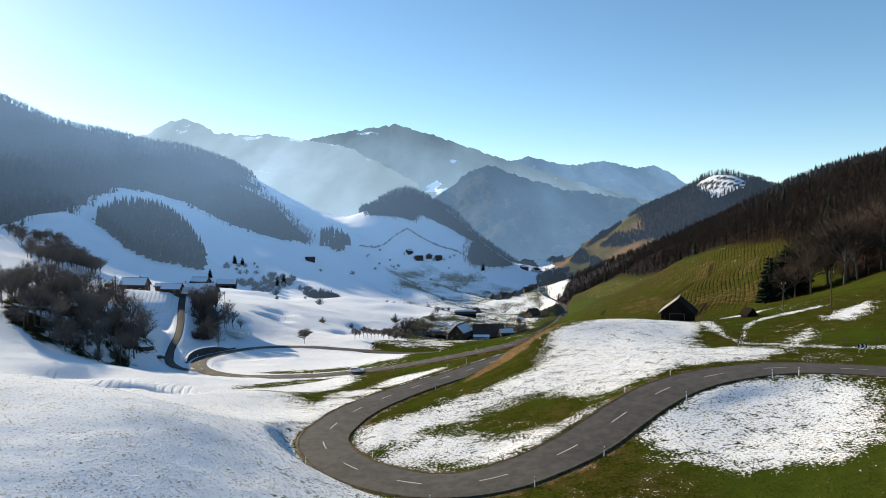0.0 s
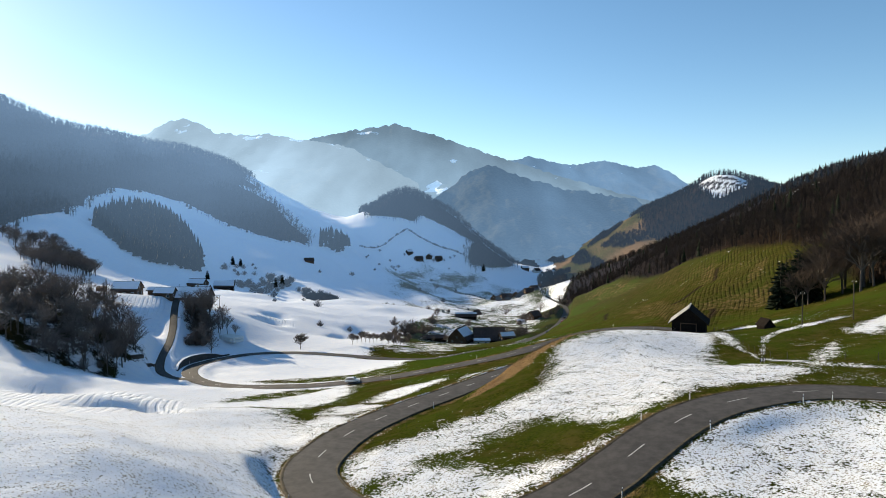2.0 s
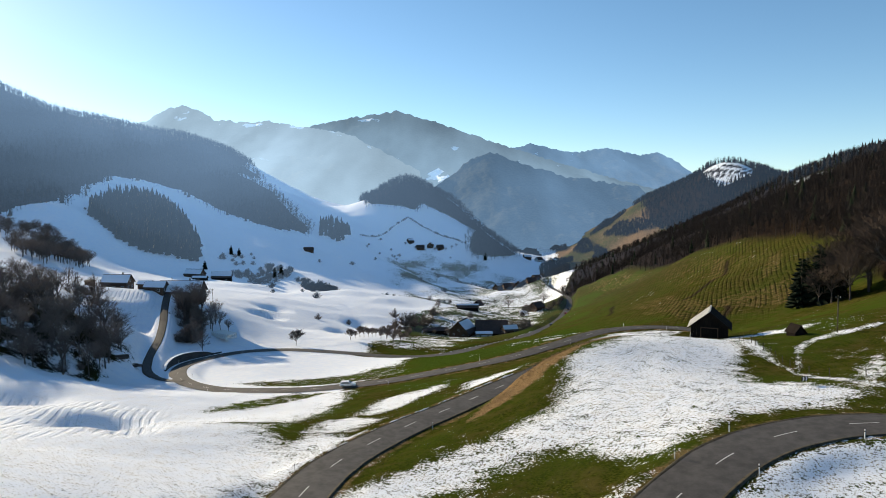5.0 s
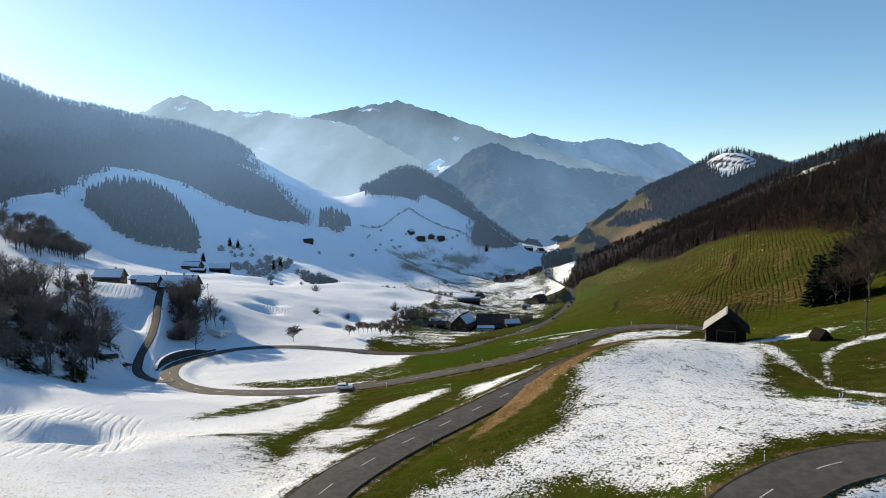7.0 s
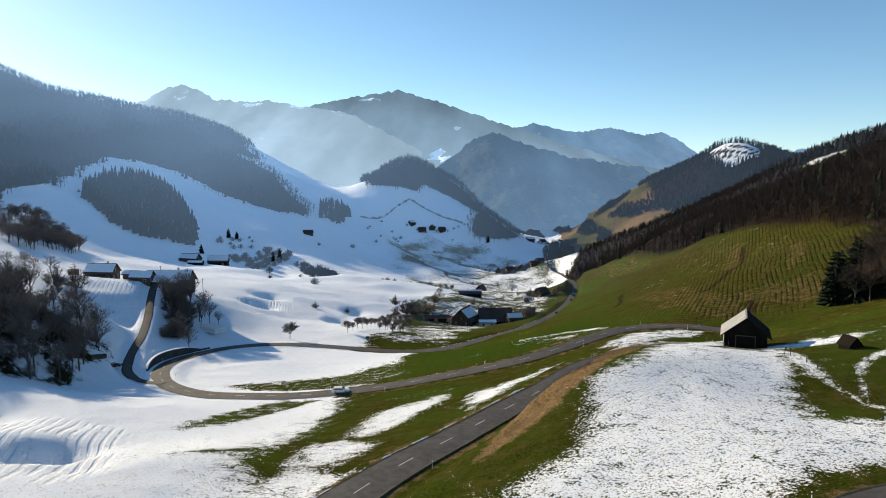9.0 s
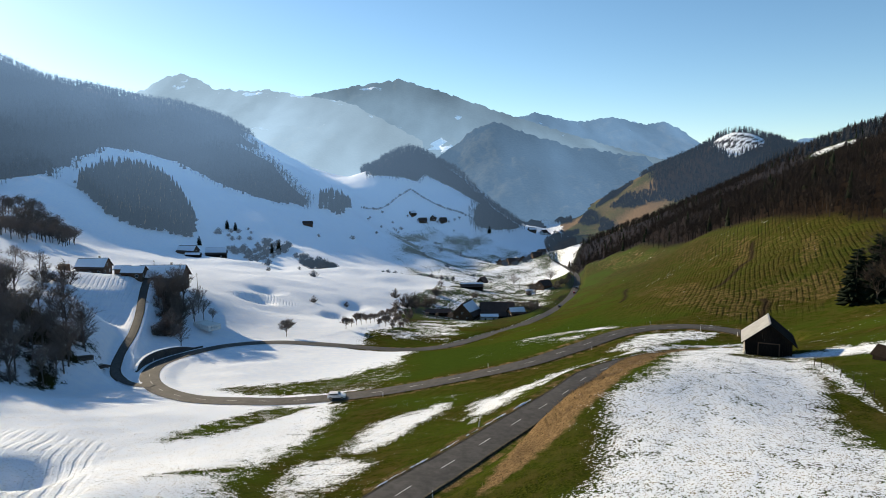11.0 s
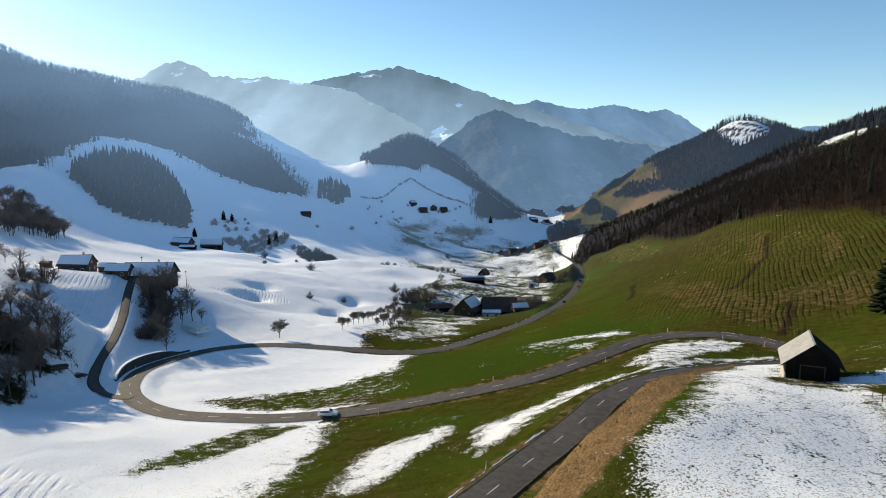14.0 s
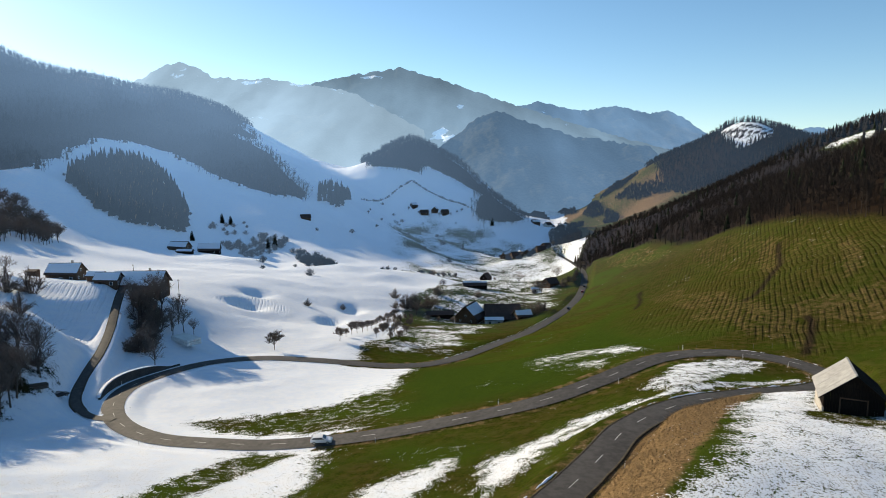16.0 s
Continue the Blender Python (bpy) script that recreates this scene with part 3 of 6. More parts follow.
SPRUCE_PATCH = ((-404, 759), (-358, 671), (-303, 614), (-268, 624), (-240, 644), (-274, 738), (-295, 769), (-362, 861), (-392, 851), (-412, 815))
SMALL_GROVE = ((-183, 950), (-153, 934), (-143, 1017), (-158, 1080), (-181, 1085), (-193, 1012))
KNOLL_WOOD = ((-175, 1370), (-168, 1290), (-146, 1210), (-89, 1204), (-48, 1210), (-38, 1236), (15, 1218), (48, 1178), (32, 1137), (45, 1118), (85, 1120), (122, 1138), (140, 1170), (70, 1250), (0, 1340), (-60, 1400), (-140, 1400))
HILL_EDGE = ((470, 1640), (440, 1480), (403, 1330), (408, 1215), (450, 1120), (640, 1000), (900, 1000), (950, 1500), (650, 1650))
BANK_WOOD = ((-96, 188), (-97, 219), (-104, 231), (-113, 226), (-126, 228), (-142, 240), (-150, 222), (-138, 196), (-122, 180), (-106, 176))
RIDGE_FIELD = ((394, 700), (412, 690), (432, 712), (420, 745), (404, 762), (390, 752))
CAP = ((545, 1390), (580, 1405), (612, 1380), (625, 1325), (600, 1300), (539, 1275), (536, 1300))
LUSH = ((40, 304), (74, 377), (94, 392), (77, 278), (76, 249), (74, 224), (59, 227), (20, 200), (-12, 196), (-14, 262), (20, 270))



def cover(x, y):
    """Snow from -1 (bare) to 1 (closed), dry grass, tracks, litter and tufts, at plan points."""
    wob = 3.5 * ripple(x, y, 14, 11) + 1.5 * ripple(x, y, 5, 12)
    snow = np.clip(-(inside(x, y, BARE) + wob) / 11, -1, 1)
    snow = np.where(snow > 0, 0.25 + 0.75 * snow, snow)
    for field in SNOW_FIELDS:
        snow = np.maximum(snow, np.clip((inside(x, y, field) + 0.45 * wob + 0.8) / 5.0, -1, 0.52 if field[0][1] < 160 else 0.16))
    for path in PATHS:
        m = (x > -5) & (x < 95) & (y > 80) & (y < 195)
        d = near_line(x[m], y[m], spline(path, 2.0))[0]
        snow[m] = np.maximum(snow[m], np.clip((1.0 + 0.3 * wob[m] - d) / 1.6, -1, 0.15))
    # mown verges stay clear; dead grass beside the asphalt
    beside = np.full(x.shape, 99.0)
    m = (x > -100) & (x < 100) & (y > 40) & (y < 300)
    beside[m] = near_line(x[m], y[m], MAIN_ROAD)[0]
    right = inside(x, y, BARE) > -4
    snow = np.where(right & (beside < 4.4 + 0.15 * wob), np.minimum(snow, (beside - 3.7) / 0.7), snow)
    bank = np.clip((inside(x, y, BANK_WOOD) + 3) / 6, 0, 1)
    snow = np.where(bank > 0, snow - bank * (1.2 + 0.7 * ripple(x, y, 6, 22)), snow)
    for field in DUSTED:
        snow = np.maximum(snow, np.clip((inside(x, y, field) + wob) / 20, -0.6, -0.08) + 0.3 * ripple(x, y, 9, 15))
    thin = np.clip((inside(x, y, THIN) + 8 * ripple(x, y, 30, 17)) / 35, 0, 1)
    streak = 0.34 * ripple(x - 0.4 * y, y, 34, 18) + 0.26 * ripple(x, y, 12, 19) + 0.06
    snow = np.where(thin > 0, snow * (1 - thin) + np.minimum(snow, streak) * thin, snow)
    soft = inside(x, y, HALF_THAWED) + 3 * ripple(x, y, 9, 28) + 1.2 * wob
    snow = np.where(y < 300, np.minimum(snow, np.clip(-soft / 12, -0.24, 1)), snow)
    for field in THAWED:
        snow = np.minimum(snow, np.clip(-(inside(x, y, field) + 0.8 * wob) / 4, -0.22, 1))
    ridge_field = inside(x, y, RIDGE_FIELD)
    litter = np.clip((inside(x, y, WOOD_RIGHT) + 2) / 8, 0, 1) * np.clip(-ridge_field / 6, 0, 1)
    litter = np.maximum(litter, np.clip((inside(x, y, HILL_EDGE) - 4) / 10, 0, 1))
    for wood in (MOUNTAIN_EDGE, SPRUCE_PATCH, SMALL_GROVE, KNOLL_WOOD):
        litter = np.maximum(litter, np.clip((inside(x, y, wood) - (6 if wood is KNOLL_WOOD else 13)) / 9, 0, 1))
    litter = np.maximum(litter, 0.3 * smooth(150, 240, x) * smooth(850, 1000, y))
    litter = np.where(bank > 0, np.maximum(litter, 0), litter)
    cap = np.clip(inside(x, y, CAP) / 8 + 0.5, -1, 1)
    cap = np.minimum(cap, 0.4) - 0.75 * smooth(0.25, 0.6, np.abs(ripple(0.35 * x, x + y, 13, 33)))
    snow = np.maximum(np.minimum(snow, 1.0 - 2.4 * litter), cap)
    snow = np.where(ridge_field > 0, np.maximum(snow, 0.5 * ripple(x, y, 30, 29)), snow)
    dry = np.maximum(np.clip((inside(x, y, DRY_BANK) + 2) / 3, 0, 1), np.clip((inside(x, y, DRY_SLOPE) + 6) / 16, 0, 0.36))
    dry = np.maximum(dry, smooth(150, 240, x) * smooth(850, 1000, y) * (0.62 + 0.35 * ripple(x, y, 90, 16)))
    dry = np.maximum(dry, np.where(right, np.clip((5.0 - beside) / 2.0, 0, 0.5), 0))
    for strip in DRY_STRIPS:
        dry = np.maximum(dry, np.clip((inside(x, y, strip) + 1.2) / 2, 0, 0.5))
    tracks = np.clip((inside(x, y, TRACKS) + 10) / 25, 0, 0.9)
    for band in BROWN_BAND:
        b = np.clip((inside(x, y, band) + 4 + 4 * ripple(x, y, 12, 23)) / 6, 0, 1)
        tracks, dry = np.maximum(tracks, b), np.maximum(dry, 0.5 * b)
    m = (x > 70) & (x < 160) & (y > 195) & (y < 410)
    for ditch in DITCHES:
        litter[m] = np.maximum(litter[m], np.clip((1.5 - near_line(x[m], y[m], spline(ditch, 3.0))[0]) / 1.0, 0, 0.9))
    for patch in SNOW_STEPS:
        tracks = np.maximum(tracks, np.clip((inside(x, y, patch) + 2) / 8, 0, 0.45))
    litter = np.maximum(litter, 0.8 * bank)
    lush = np.clip((inside(x, y, LUSH) + 6 * ripple(x, y, 25, 31)) / 14 + 0.2, 0, 1) * (1 - tracks)
    tufts = np.clip(1.2 - np.hypot(x - 10, y - 80) / 130, 0, 1)
    snow = np.where((snow > 0) & (y < 150), snow * (1 - 0.30 * tufts) + 0.12 * ripple(x, y, 7, 27) * tufts, snow)
    snow = np.where(snow < 0, snow * 1.55, snow)
    across = np.where(x > 0, 0.9 * x - 0.44 * y, 0.95 * x + 0.3 * y)
    phase = across * (2 * math.pi / 1.6) + 4.5 * ripple(x, y, 24, 24) + 1.5 * ripple(x, y, 9, 25)
    return snow, dry, tracks, litter, tufts, phase, lush


def build_ground():
    """One sheet from behind the drone to the far valley, finer near the path."""
    rows = [-110.0]
    while rows[-1] < 4700:
        y = rows[-1]
        rows.append(y + max(0.66, 0.0064 * (y + 60)) if y > 20 else y + 4)
    ys = np.array(rows)
    us = np.concatenate([np.linspace(-3.2, -0.98, 70), np.linspace(-0.95, 0.95, 600), np.linspace(0.98, 3.2, 70)])
    y, u = np.meshgrid(ys, us, indexing="ij")
    x = u * (y + 125 - 40 * smooth(150, 900, y))
    xf, yf = x.ravel(), y.ravel()
    z = height(xf, yf)
    beyond = smooth(1700, 2200, yf)
    z = z * (1 - beyond) - 60 * beyond
    wide = smooth(0, 500, np.abs(xf) - 950)
    z = z * (1 - wide) + 40 * wide
    n, k = len(ys), len(us)
    i = (np.arange(n - 1)[:, None] * k + np.arange(k - 1)[None]).ravel()
    quads = np.column_stack([i, i + 1, i + k + 1, i + k]).astype(np.int32)
    me = bpy.data.meshes.new("ground")
    me.vertices.add(n * k)
    me.vertices.foreach_set("co", np.column_stack([xf, yf, z]).ravel())
    me.loops.add(quads.size)
    me.loops.foreach_set("vertex_index", quads.ravel())
    me.polygons.add(len(quads))
    me.polygons.foreach_set("loop_start", np.arange(0, quads.size, 4, dtype=np.int32))
    me.polygons.foreach_set("use_smooth", np.ones(len(quads), bool))
    me.update()
    for name, values in zip(("snow", "dry", "tracks", "floor", "tufts", "phase", "lush"), cover(xf, yf)):
        me.attributes.new(name, "FLOAT", "POINT").data.foreach_set("value", values.astype(np.float32))
    me.materials.append(GROUND)
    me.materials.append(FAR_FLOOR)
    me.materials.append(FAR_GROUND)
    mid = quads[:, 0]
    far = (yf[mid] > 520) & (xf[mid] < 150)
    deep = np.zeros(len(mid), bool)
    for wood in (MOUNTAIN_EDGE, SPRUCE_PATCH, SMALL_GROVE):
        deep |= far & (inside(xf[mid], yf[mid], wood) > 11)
    # Valley floor past 1560 m gets the same painted shade and haze.
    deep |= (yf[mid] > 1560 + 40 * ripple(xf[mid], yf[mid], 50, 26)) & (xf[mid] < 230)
    # Ground past 352 m takes the material with the painted haze.
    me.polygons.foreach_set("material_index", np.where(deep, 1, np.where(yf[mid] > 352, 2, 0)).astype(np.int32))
    return tagged(new("ground", me), "hilly winter meadow half under thin snow", "ground", kind="structure")


ground = build_ground()


def ribbon(line, half, lift, name, material, crown=0.06):
    """A road surface along a line, with a slight crown and rough edges."""
    verts, faces = [], []
    d = np.gradient(line[:, :2], axis=0)
    d /= np.linalg.norm(d, axis=1)[:, None]
    across = np.linspace(-1, 1, 7)
    for i, (p, t) in enumerate(zip(line, d)):
        for s in across:
            w = half[i] * s * (1 + (0.03 * noise.noise((p[0] * 0.4, p[1] * 0.4, s)) if abs(s) == 1 else 0))
            verts.append((p[0] + t[1] * w, p[1] - t[0] * w, p[2] + lift + crown * (1 - s * s)))
    k = len(across)
    for i in range(len(line) - 1):
        for j in range(k - 1):
            a = i * k + j
            faces.append((a, a + 1, a + k + 1, a + k))
    return mesh_object(name, verts, faces, material, smooth_faces=True)


road = tagged(ribbon(MAIN_ROAD, ROAD_WIDE, 0.0, "road", ASPHALT), "winding grey asphalt mountain road with hairpins", "road", kind="structure")
lane = tagged(ribbon(SIDE_LANE, LANE_WIDE, 0.03, "road_lane", ASPHALT), "narrow asphalt lane climbing to a farm", "road", kind="structure")


def road_edge(line, side, half, start, stop, name, label):
    """A low, broken verge of soil and gravel along one side of a road."""
    rows, faces = [], []
    d = np.gradient(line[:, :2], axis=0)
    d /= np.linalg.norm(d, axis=1)[:, None]
    for i in range(start, stop):
        p, t = line[i], d[i]
        for off, up in ((half[i] - 0.12, 0.0), (half[i] + 0.02, 0.04), (half[i] + 0.16, 0.05), (half[i] + 0.36, -0.10)):
            off = side * (off + 0.10 * noise.noise((p[0] * 0.35, p[1] * 0.35, off)))
            rows.append((p[0] + t[1] * off, p[1] - t[0] * off, p[2] + up + 0.05 * noise.noise((p[0] * 0.8, p[1] * 0.8, side))))
    for i in range(stop - start - 1):
        for j in range(3):
            a = i * 4 + j
            faces.append((a, a + 1, a + 5, a + 4))
    return tagged(mesh_object(name, rows, faces, BITUMEN_EDGE), label, "verge", kind="structure")


for side in (-1, 1):
    road_edge(MAIN_ROAD, side, ROAD_WIDE, 5, 230, "road_verge", "dark broken soil verge along the asphalt")
    road_edge(SIDE_LANE, side, LANE_WIDE, 8, len(SIDE_LANE), "lane_verge", "dark broken soil verge along the lane")


# ---- far mountains behind the valley ----
def far_ridge(name, crest, y, depth, foot, material, label, seed):
    """A mountain: crest heights along x, spurs and gullies running down to the foot."""
    c = np.array(crest, float)
    xs = np.linspace(c[0, 0], c[-1, 0], 240)
    top = np.interp(xs, c[:, 0], c[:, 1])
    vs = np.concatenate([[-0.5, -0.2, -0.06], np.linspace(0, 1, 46) ** 1.2])
    x, v = np.meshgrid(xs, vs)
    t = np.broadcast_to(top, x.shape)
    spur = ripple(x + v * 90, v * 300, 330, seed) * 0.30 + ripple(x - v * 60, v * 500, 130, seed + 1) * 0.12
    a = np.abs(v)
    fall = np.clip(a * (1 + spur * np.sin(np.clip(a, 0, 1) * math.pi)), 0, 1.2) ** 0.85
    z = t + (foot - t) * fall
    z = z + smooth(0, 0.02, a) * 10 * ripple(x, y - v * depth, 60, seed + 2) + 5 * ripple(x, v * depth, 17, seed + 3) + 3 * ripple(x, v * depth, 8, seed + 4)
    yy = y - v * depth
    k = len(xs)
    i = (np.arange(len(vs) - 1)[:, None] * k + np.arange(k - 1)[None]).ravel()
    ob = mesh_object(name, np.column_stack([x.ravel(), yy.ravel(), z.ravel()]), np.column_stack([i, i + 1, i + k + 1, i + k]), material, smooth_faces=True)
    return tagged(ob, label, "mountain", kind="structure")


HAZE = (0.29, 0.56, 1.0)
FAR_A = distant_material("sunward_mountain_painted_haze", (0.02, 0.025, 0.02), (0.05, 0.05, 0.04), 150, 420, (0.46, 0.70, 1.0), 0.60, 0.42, 400, 0.72, ((-610, 322, 120, 22), (-760, 330, 60, 14)), 0.7)
FAR_B = distant_material("wooded_mountain_painted_haze", (0.02, 0.025, 0.02), (0.05, 0.05, 0.04), 900, 980, (0.40, 0.66, 1.0), 0.62, 0.25, 440, 0.69, ((-30, 145, 70, 45), (-150, 60, 60, 25), (-420, 440, 60, 12), (60, 280, 40, 30)), 1.0)
FAR_C = distant_material("wooded_spur_painted_haze", (0.02, 0.025, 0.02), (0.05, 0.05, 0.04), 600, 900, HAZE, 0.27, 0.20, 200, 0.9)
FAR_D = distant_material("farthest_ridge_painted_haze", (0.02, 0.025, 0.02), (0.05, 0.05, 0.04), 200, 420, HAZE, 0.44, 0.34, 400, 0.71)
far_ridge("backdrop_ridge_west", ((-1700, 240), (-1323, 292), (-1255, 319), (-1186, 346), (-1118, 387), (-1038, 407), (-982, 391), (-914, 353), (-801, 342), (-688, 346), (-553, 324), (-372, 292), (-100, 150)), 2600, 900, -40, FAR_A, "pale mountain with a rounded summit, haze painted on", 21)
far_ridge("backdrop_main_peak", ((-1200, 300), (-990, 334), (-759, 394), (-615, 425), (-471, 457), (-356, 471), (-275, 482), (-250, 494), (-225, 482), (-155, 463), (-40, 434), (104, 383), (247, 334), (334, 305), (478, 262), (767, 176), (998, 113), (1400, 20)), 3300, 1200, -60, FAR_B, "broad wooded mountain with snowy clearings, haze painted on", 31)
far_ridge("backdrop_dark_spur", ((-300, -70), (-169, -18), (-8, 93), (92, 173), (153, 199), (203, 187), (293, 147), (434, 113), (555, 93), (676, 79), (798, -18), (950, -80)), 2300, 700, -90, FAR_C, "dark wooded mountain spur, blue haze painted on", 41)
far_ridge("backdrop_ridge_north", ((0, 250), (242, 334), (553, 418), (755, 370), (828, 360), (1048, 389), (1158, 363), (1268, 341), (1360, 360), (1452, 327), (1544, 261), (1711, 151), (2000, 60)), 4200, 1300, -60, FAR_D, "farthest ridge with snow patches, blue haze painted on", 51)
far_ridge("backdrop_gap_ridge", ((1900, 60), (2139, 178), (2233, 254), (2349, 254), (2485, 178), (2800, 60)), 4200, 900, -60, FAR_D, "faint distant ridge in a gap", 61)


# ---- trees and woods ----
def quad_tube(verts, faces, a, b, ra, rb, sides):
    d = (b - a).normalized()
    s = d.orthogonal().normalized()
    t = d.cross(s)
    n = len(verts)
    for p, r in ((a, ra), (b, rb)):
        for i in range(sides):
            w = 2 * math.pi * i / sides
            verts.append(p + s * (r * math.cos(w)) + t * (r * math.sin(w)))
    for i in range(sides):
        j = (i + 1) % sides
        faces.append((n + i, n + j, n + sides + j, n + sides + i))


def bare_tree(name, tall, spread, seed, label, twig_width=0.035, levels=3, stem=0.3, group="", dense=1.0, twigs=None):
    """A leafless tree: tapered trunk and limbs, and a crown of fine twigs."""
    rng = random.Random(seed)
    wood_v, wood_f, twig_v, twig_f = [], [], [], []

    def grow(p, d, length, r, level):
        bits = 3 if level < 2 else 2 if level < 3 else 1
        for _ in range(bits):
            q = p + d * (length / bits)
            quad_tube(wood_v if level < 3 else twig_v, wood_f if level < 3 else twig_f, p, q, r, r * 0.82, 5 if level < 2 else 3)
            p, r = q, r * 0.82
            d = (d + Vector((rng.uniform(-1, 1), rng.uniform(-1, 1), rng.uniform(-0.2, 0.7))) * 0.17).normalized()
            if level >= 1:
                fork(p, d, length, r, level, 1)
        fork(p, d, length, r, level, 2 if level < levels - 1 else 1)

    def fork(p, d, length, r, level, count):
        if level < levels:
            for _ in range(count + (1 if rng.random() < 0.45 * dense else 0)):
                side = Vector((rng.uniform(-1, 1), rng.uniform(-1, 1), rng.uniform(-0.25, 0.5))).normalized()
                grow(p, (d * 0.75 + side * spread).normalized(), length * rng.uniform(0.55, 0.74), r * 0.62, level + 1)
        else:
            for _ in range(int(3 * dense)):
                e = p + (d + Vector((rng.uniform(-1, 1), rng.uniform(-1, 1), rng.uniform(-0.5, 0.9))) * 0.9) * length * rng.uniform(0.5, 1.0)
                s = (e - p).orthogonal().normalized() * twig_width
                n = len(twig_v)
                twig_v.extend((p - s, p + s, e))
                twig_f.append((n, n + 1, n + 2))

    bole = tall * stem
    top = Vector((rng.uniform(-0.1, 0.1) * bole, rng.uniform(-0.1, 0.1) * bole, bole))
    quad_tube(wood_v, wood_f, Vector((0, 0, -0.4)), top, tall * 0.019, tall * 0.014, 7)
    for k in range(4):
        w = k * 1.6 + rng.uniform(-0.4, 0.4)
        d = Vector((math.cos(w) * spread, math.sin(w) * spread, 0.9)).normalized()
        grow(top * rng.uniform(0.75, 1.0), d, tall * 0.27, tall * 0.013, 1)
    grow(top, Vector((0.05, 0, 1)), tall * 0.3, tall * 0.017, 1)
    ob = thing(name, Matrix(), label, "tree", group)
    mesh_object("trunk", wood_v, wood_f, BARK, ob)
    mesh_object("crown", twig_v, twig_f, twigs or TWIGS, ob)
    return ob


def spruce(name, tall, wide, seed, label, group=""):
    """A spruce: trunk, and whorls of drooping, ragged boughs with gaps."""
    rng = random.Random(seed)
    wv, wf, nv, nf = [], [], [], []
    quad_tube(wv, wf, Vector((0, 0, -0.4)), Vector((0, 0, tall * 0.97)), tall * 0.018, 0.03, 6)
    z = tall * 0.07
    while z < tall * 0.97:
        share = 1 - z / tall
        count = 5 + int(7 * share)
        for i in range(count):
            w = rng.uniform(0, 6.28)
            reach = wide * (share ** 0.55) * rng.uniform(0.45, 1.15) + 0.25
            root = Vector((0, 0, z + rng.uniform(-0.3, 0.3)))
            tip = root + Vector((math.cos(w), math.sin(w), -0.32 + 0.3 * (1 - share))) * reach
            mid = (root + tip) / 2 + Vector((0, 0, 0.12 * reach))
            side = Vector((-math.sin(w), math.cos(w), 0)) * reach * rng.uniform(0.16, 0.28)
            hang = Vector((0, 0, -0.22 * reach))
            n = len(nv)
            nv.extend((root, mid + side + hang * 0.6, tip, mid - side + hang * 0.6, mid, mid + hang * 1.6))
            nf.extend(((n, n + 1, n + 4), (n + 1, n + 2, n + 4), (n + 2, n + 3, n + 4), (n + 3, n, n + 4), (n + 4, n + 2, n + 5), (n, n + 4, n + 5)))
        z += tall * 0.028 + 0.18 * share
    ob = thing(name, Matrix(), label, "tree", group)
    mesh_object("trunk", wv, wf, BARK, ob)
    mesh_object("crown", nv, nf, NEEDLES, ob)
    return ob


def shrub(name, tall, wide, seed, label, material=None, group=""):
    """A leafless bush: many stems that fan out and fork."""
    rng = random.Random(seed)
    v, f, sv, sf = [], [], [], []
    for i in range(46):
        w, lean, up = rng.uniform(0, 6.28), math.sqrt(rng.random()), rng.uniform(0.15, 0.95)
        out = wide * 0.46 * lean * math.sin(math.pi * min(0.92, 0.22 + 0.72 * up))
        a = Vector((math.cos(w), math.sin(w), 0)) * wide * 0.12 * rng.random()
        b = Vector((math.cos(w) * out, math.sin(w) * out, tall * up * (1 - 0.25 * lean)))
        quad_tube(sv, sf, a - Vector((0, 0, 0.2)), b, 0.04, 0.015, 3)
        for _ in range(22):
            p = a.lerp(b, rng.uniform(0.45, 1.05))
            e = p + Vector((rng.uniform(-1, 1), rng.uniform(-1, 1), rng.uniform(-0.5, 1.0))).normalized() * wide * rng.uniform(0.07, 0.16)
            s = (e - p).orthogonal().normalized() * 0.028
            n = len(v)
            v.extend((p - s, p + s, e))
            f.append((n, n + 1, n + 2))
    ob = thing(name, Matrix(), label, "bush", group)
    mesh_object("stem", sv, sf, material or BARK, ob)
    mesh_object("crown", v, f, material or TWIGS, ob)
    return ob


def plant(proto, x, y, scale=1.0, turn=0.0, lean=0.0, sink=0.0):
    ob = copy_thing(proto, pose(x, y, spot(x, y) - sink, lean, 0, turn))
    ob.matrix_basis = ob.matrix_basis @ Matrix.Diagonal((scale, scale, scale, 1))
    return ob


def place(proto, x, y, scale=1.0, turn=0.0):
    """Puts the first of a kind itself on the ground."""
    proto.matrix_basis = pose(x, y, spot(x, y), 0, 0, turn) @ Matrix.Diagonal((scale, scale, scale, 1))
    return proto


def scatter(polygon, spacing, seed, holes=()):
    """Uneven planting points inside a plan outline."""
    rng = np.random.default_rng(seed)
    p = np.array(polygon, float)
    (x0, y0), (x1, y1) = p.min(0), p.max(0)
    gx, gy = np.meshgrid(np.arange(x0, x1, spacing), np.arange(y0, y1, spacing))
    x = (gx + rng.uniform(-0.5, 0.5, gx.shape) * spacing).ravel()
    y = (gy + rng.uniform(-0.5, 0.5, gx.shape) * spacing).ravel()
    keep = inside(x, y, polygon) + 2.5 * ripple(x, y, 18, seed) > 0
    for h in holes:
        keep &= inside(x, y, h) < 0
    return x[keep], y[keep]


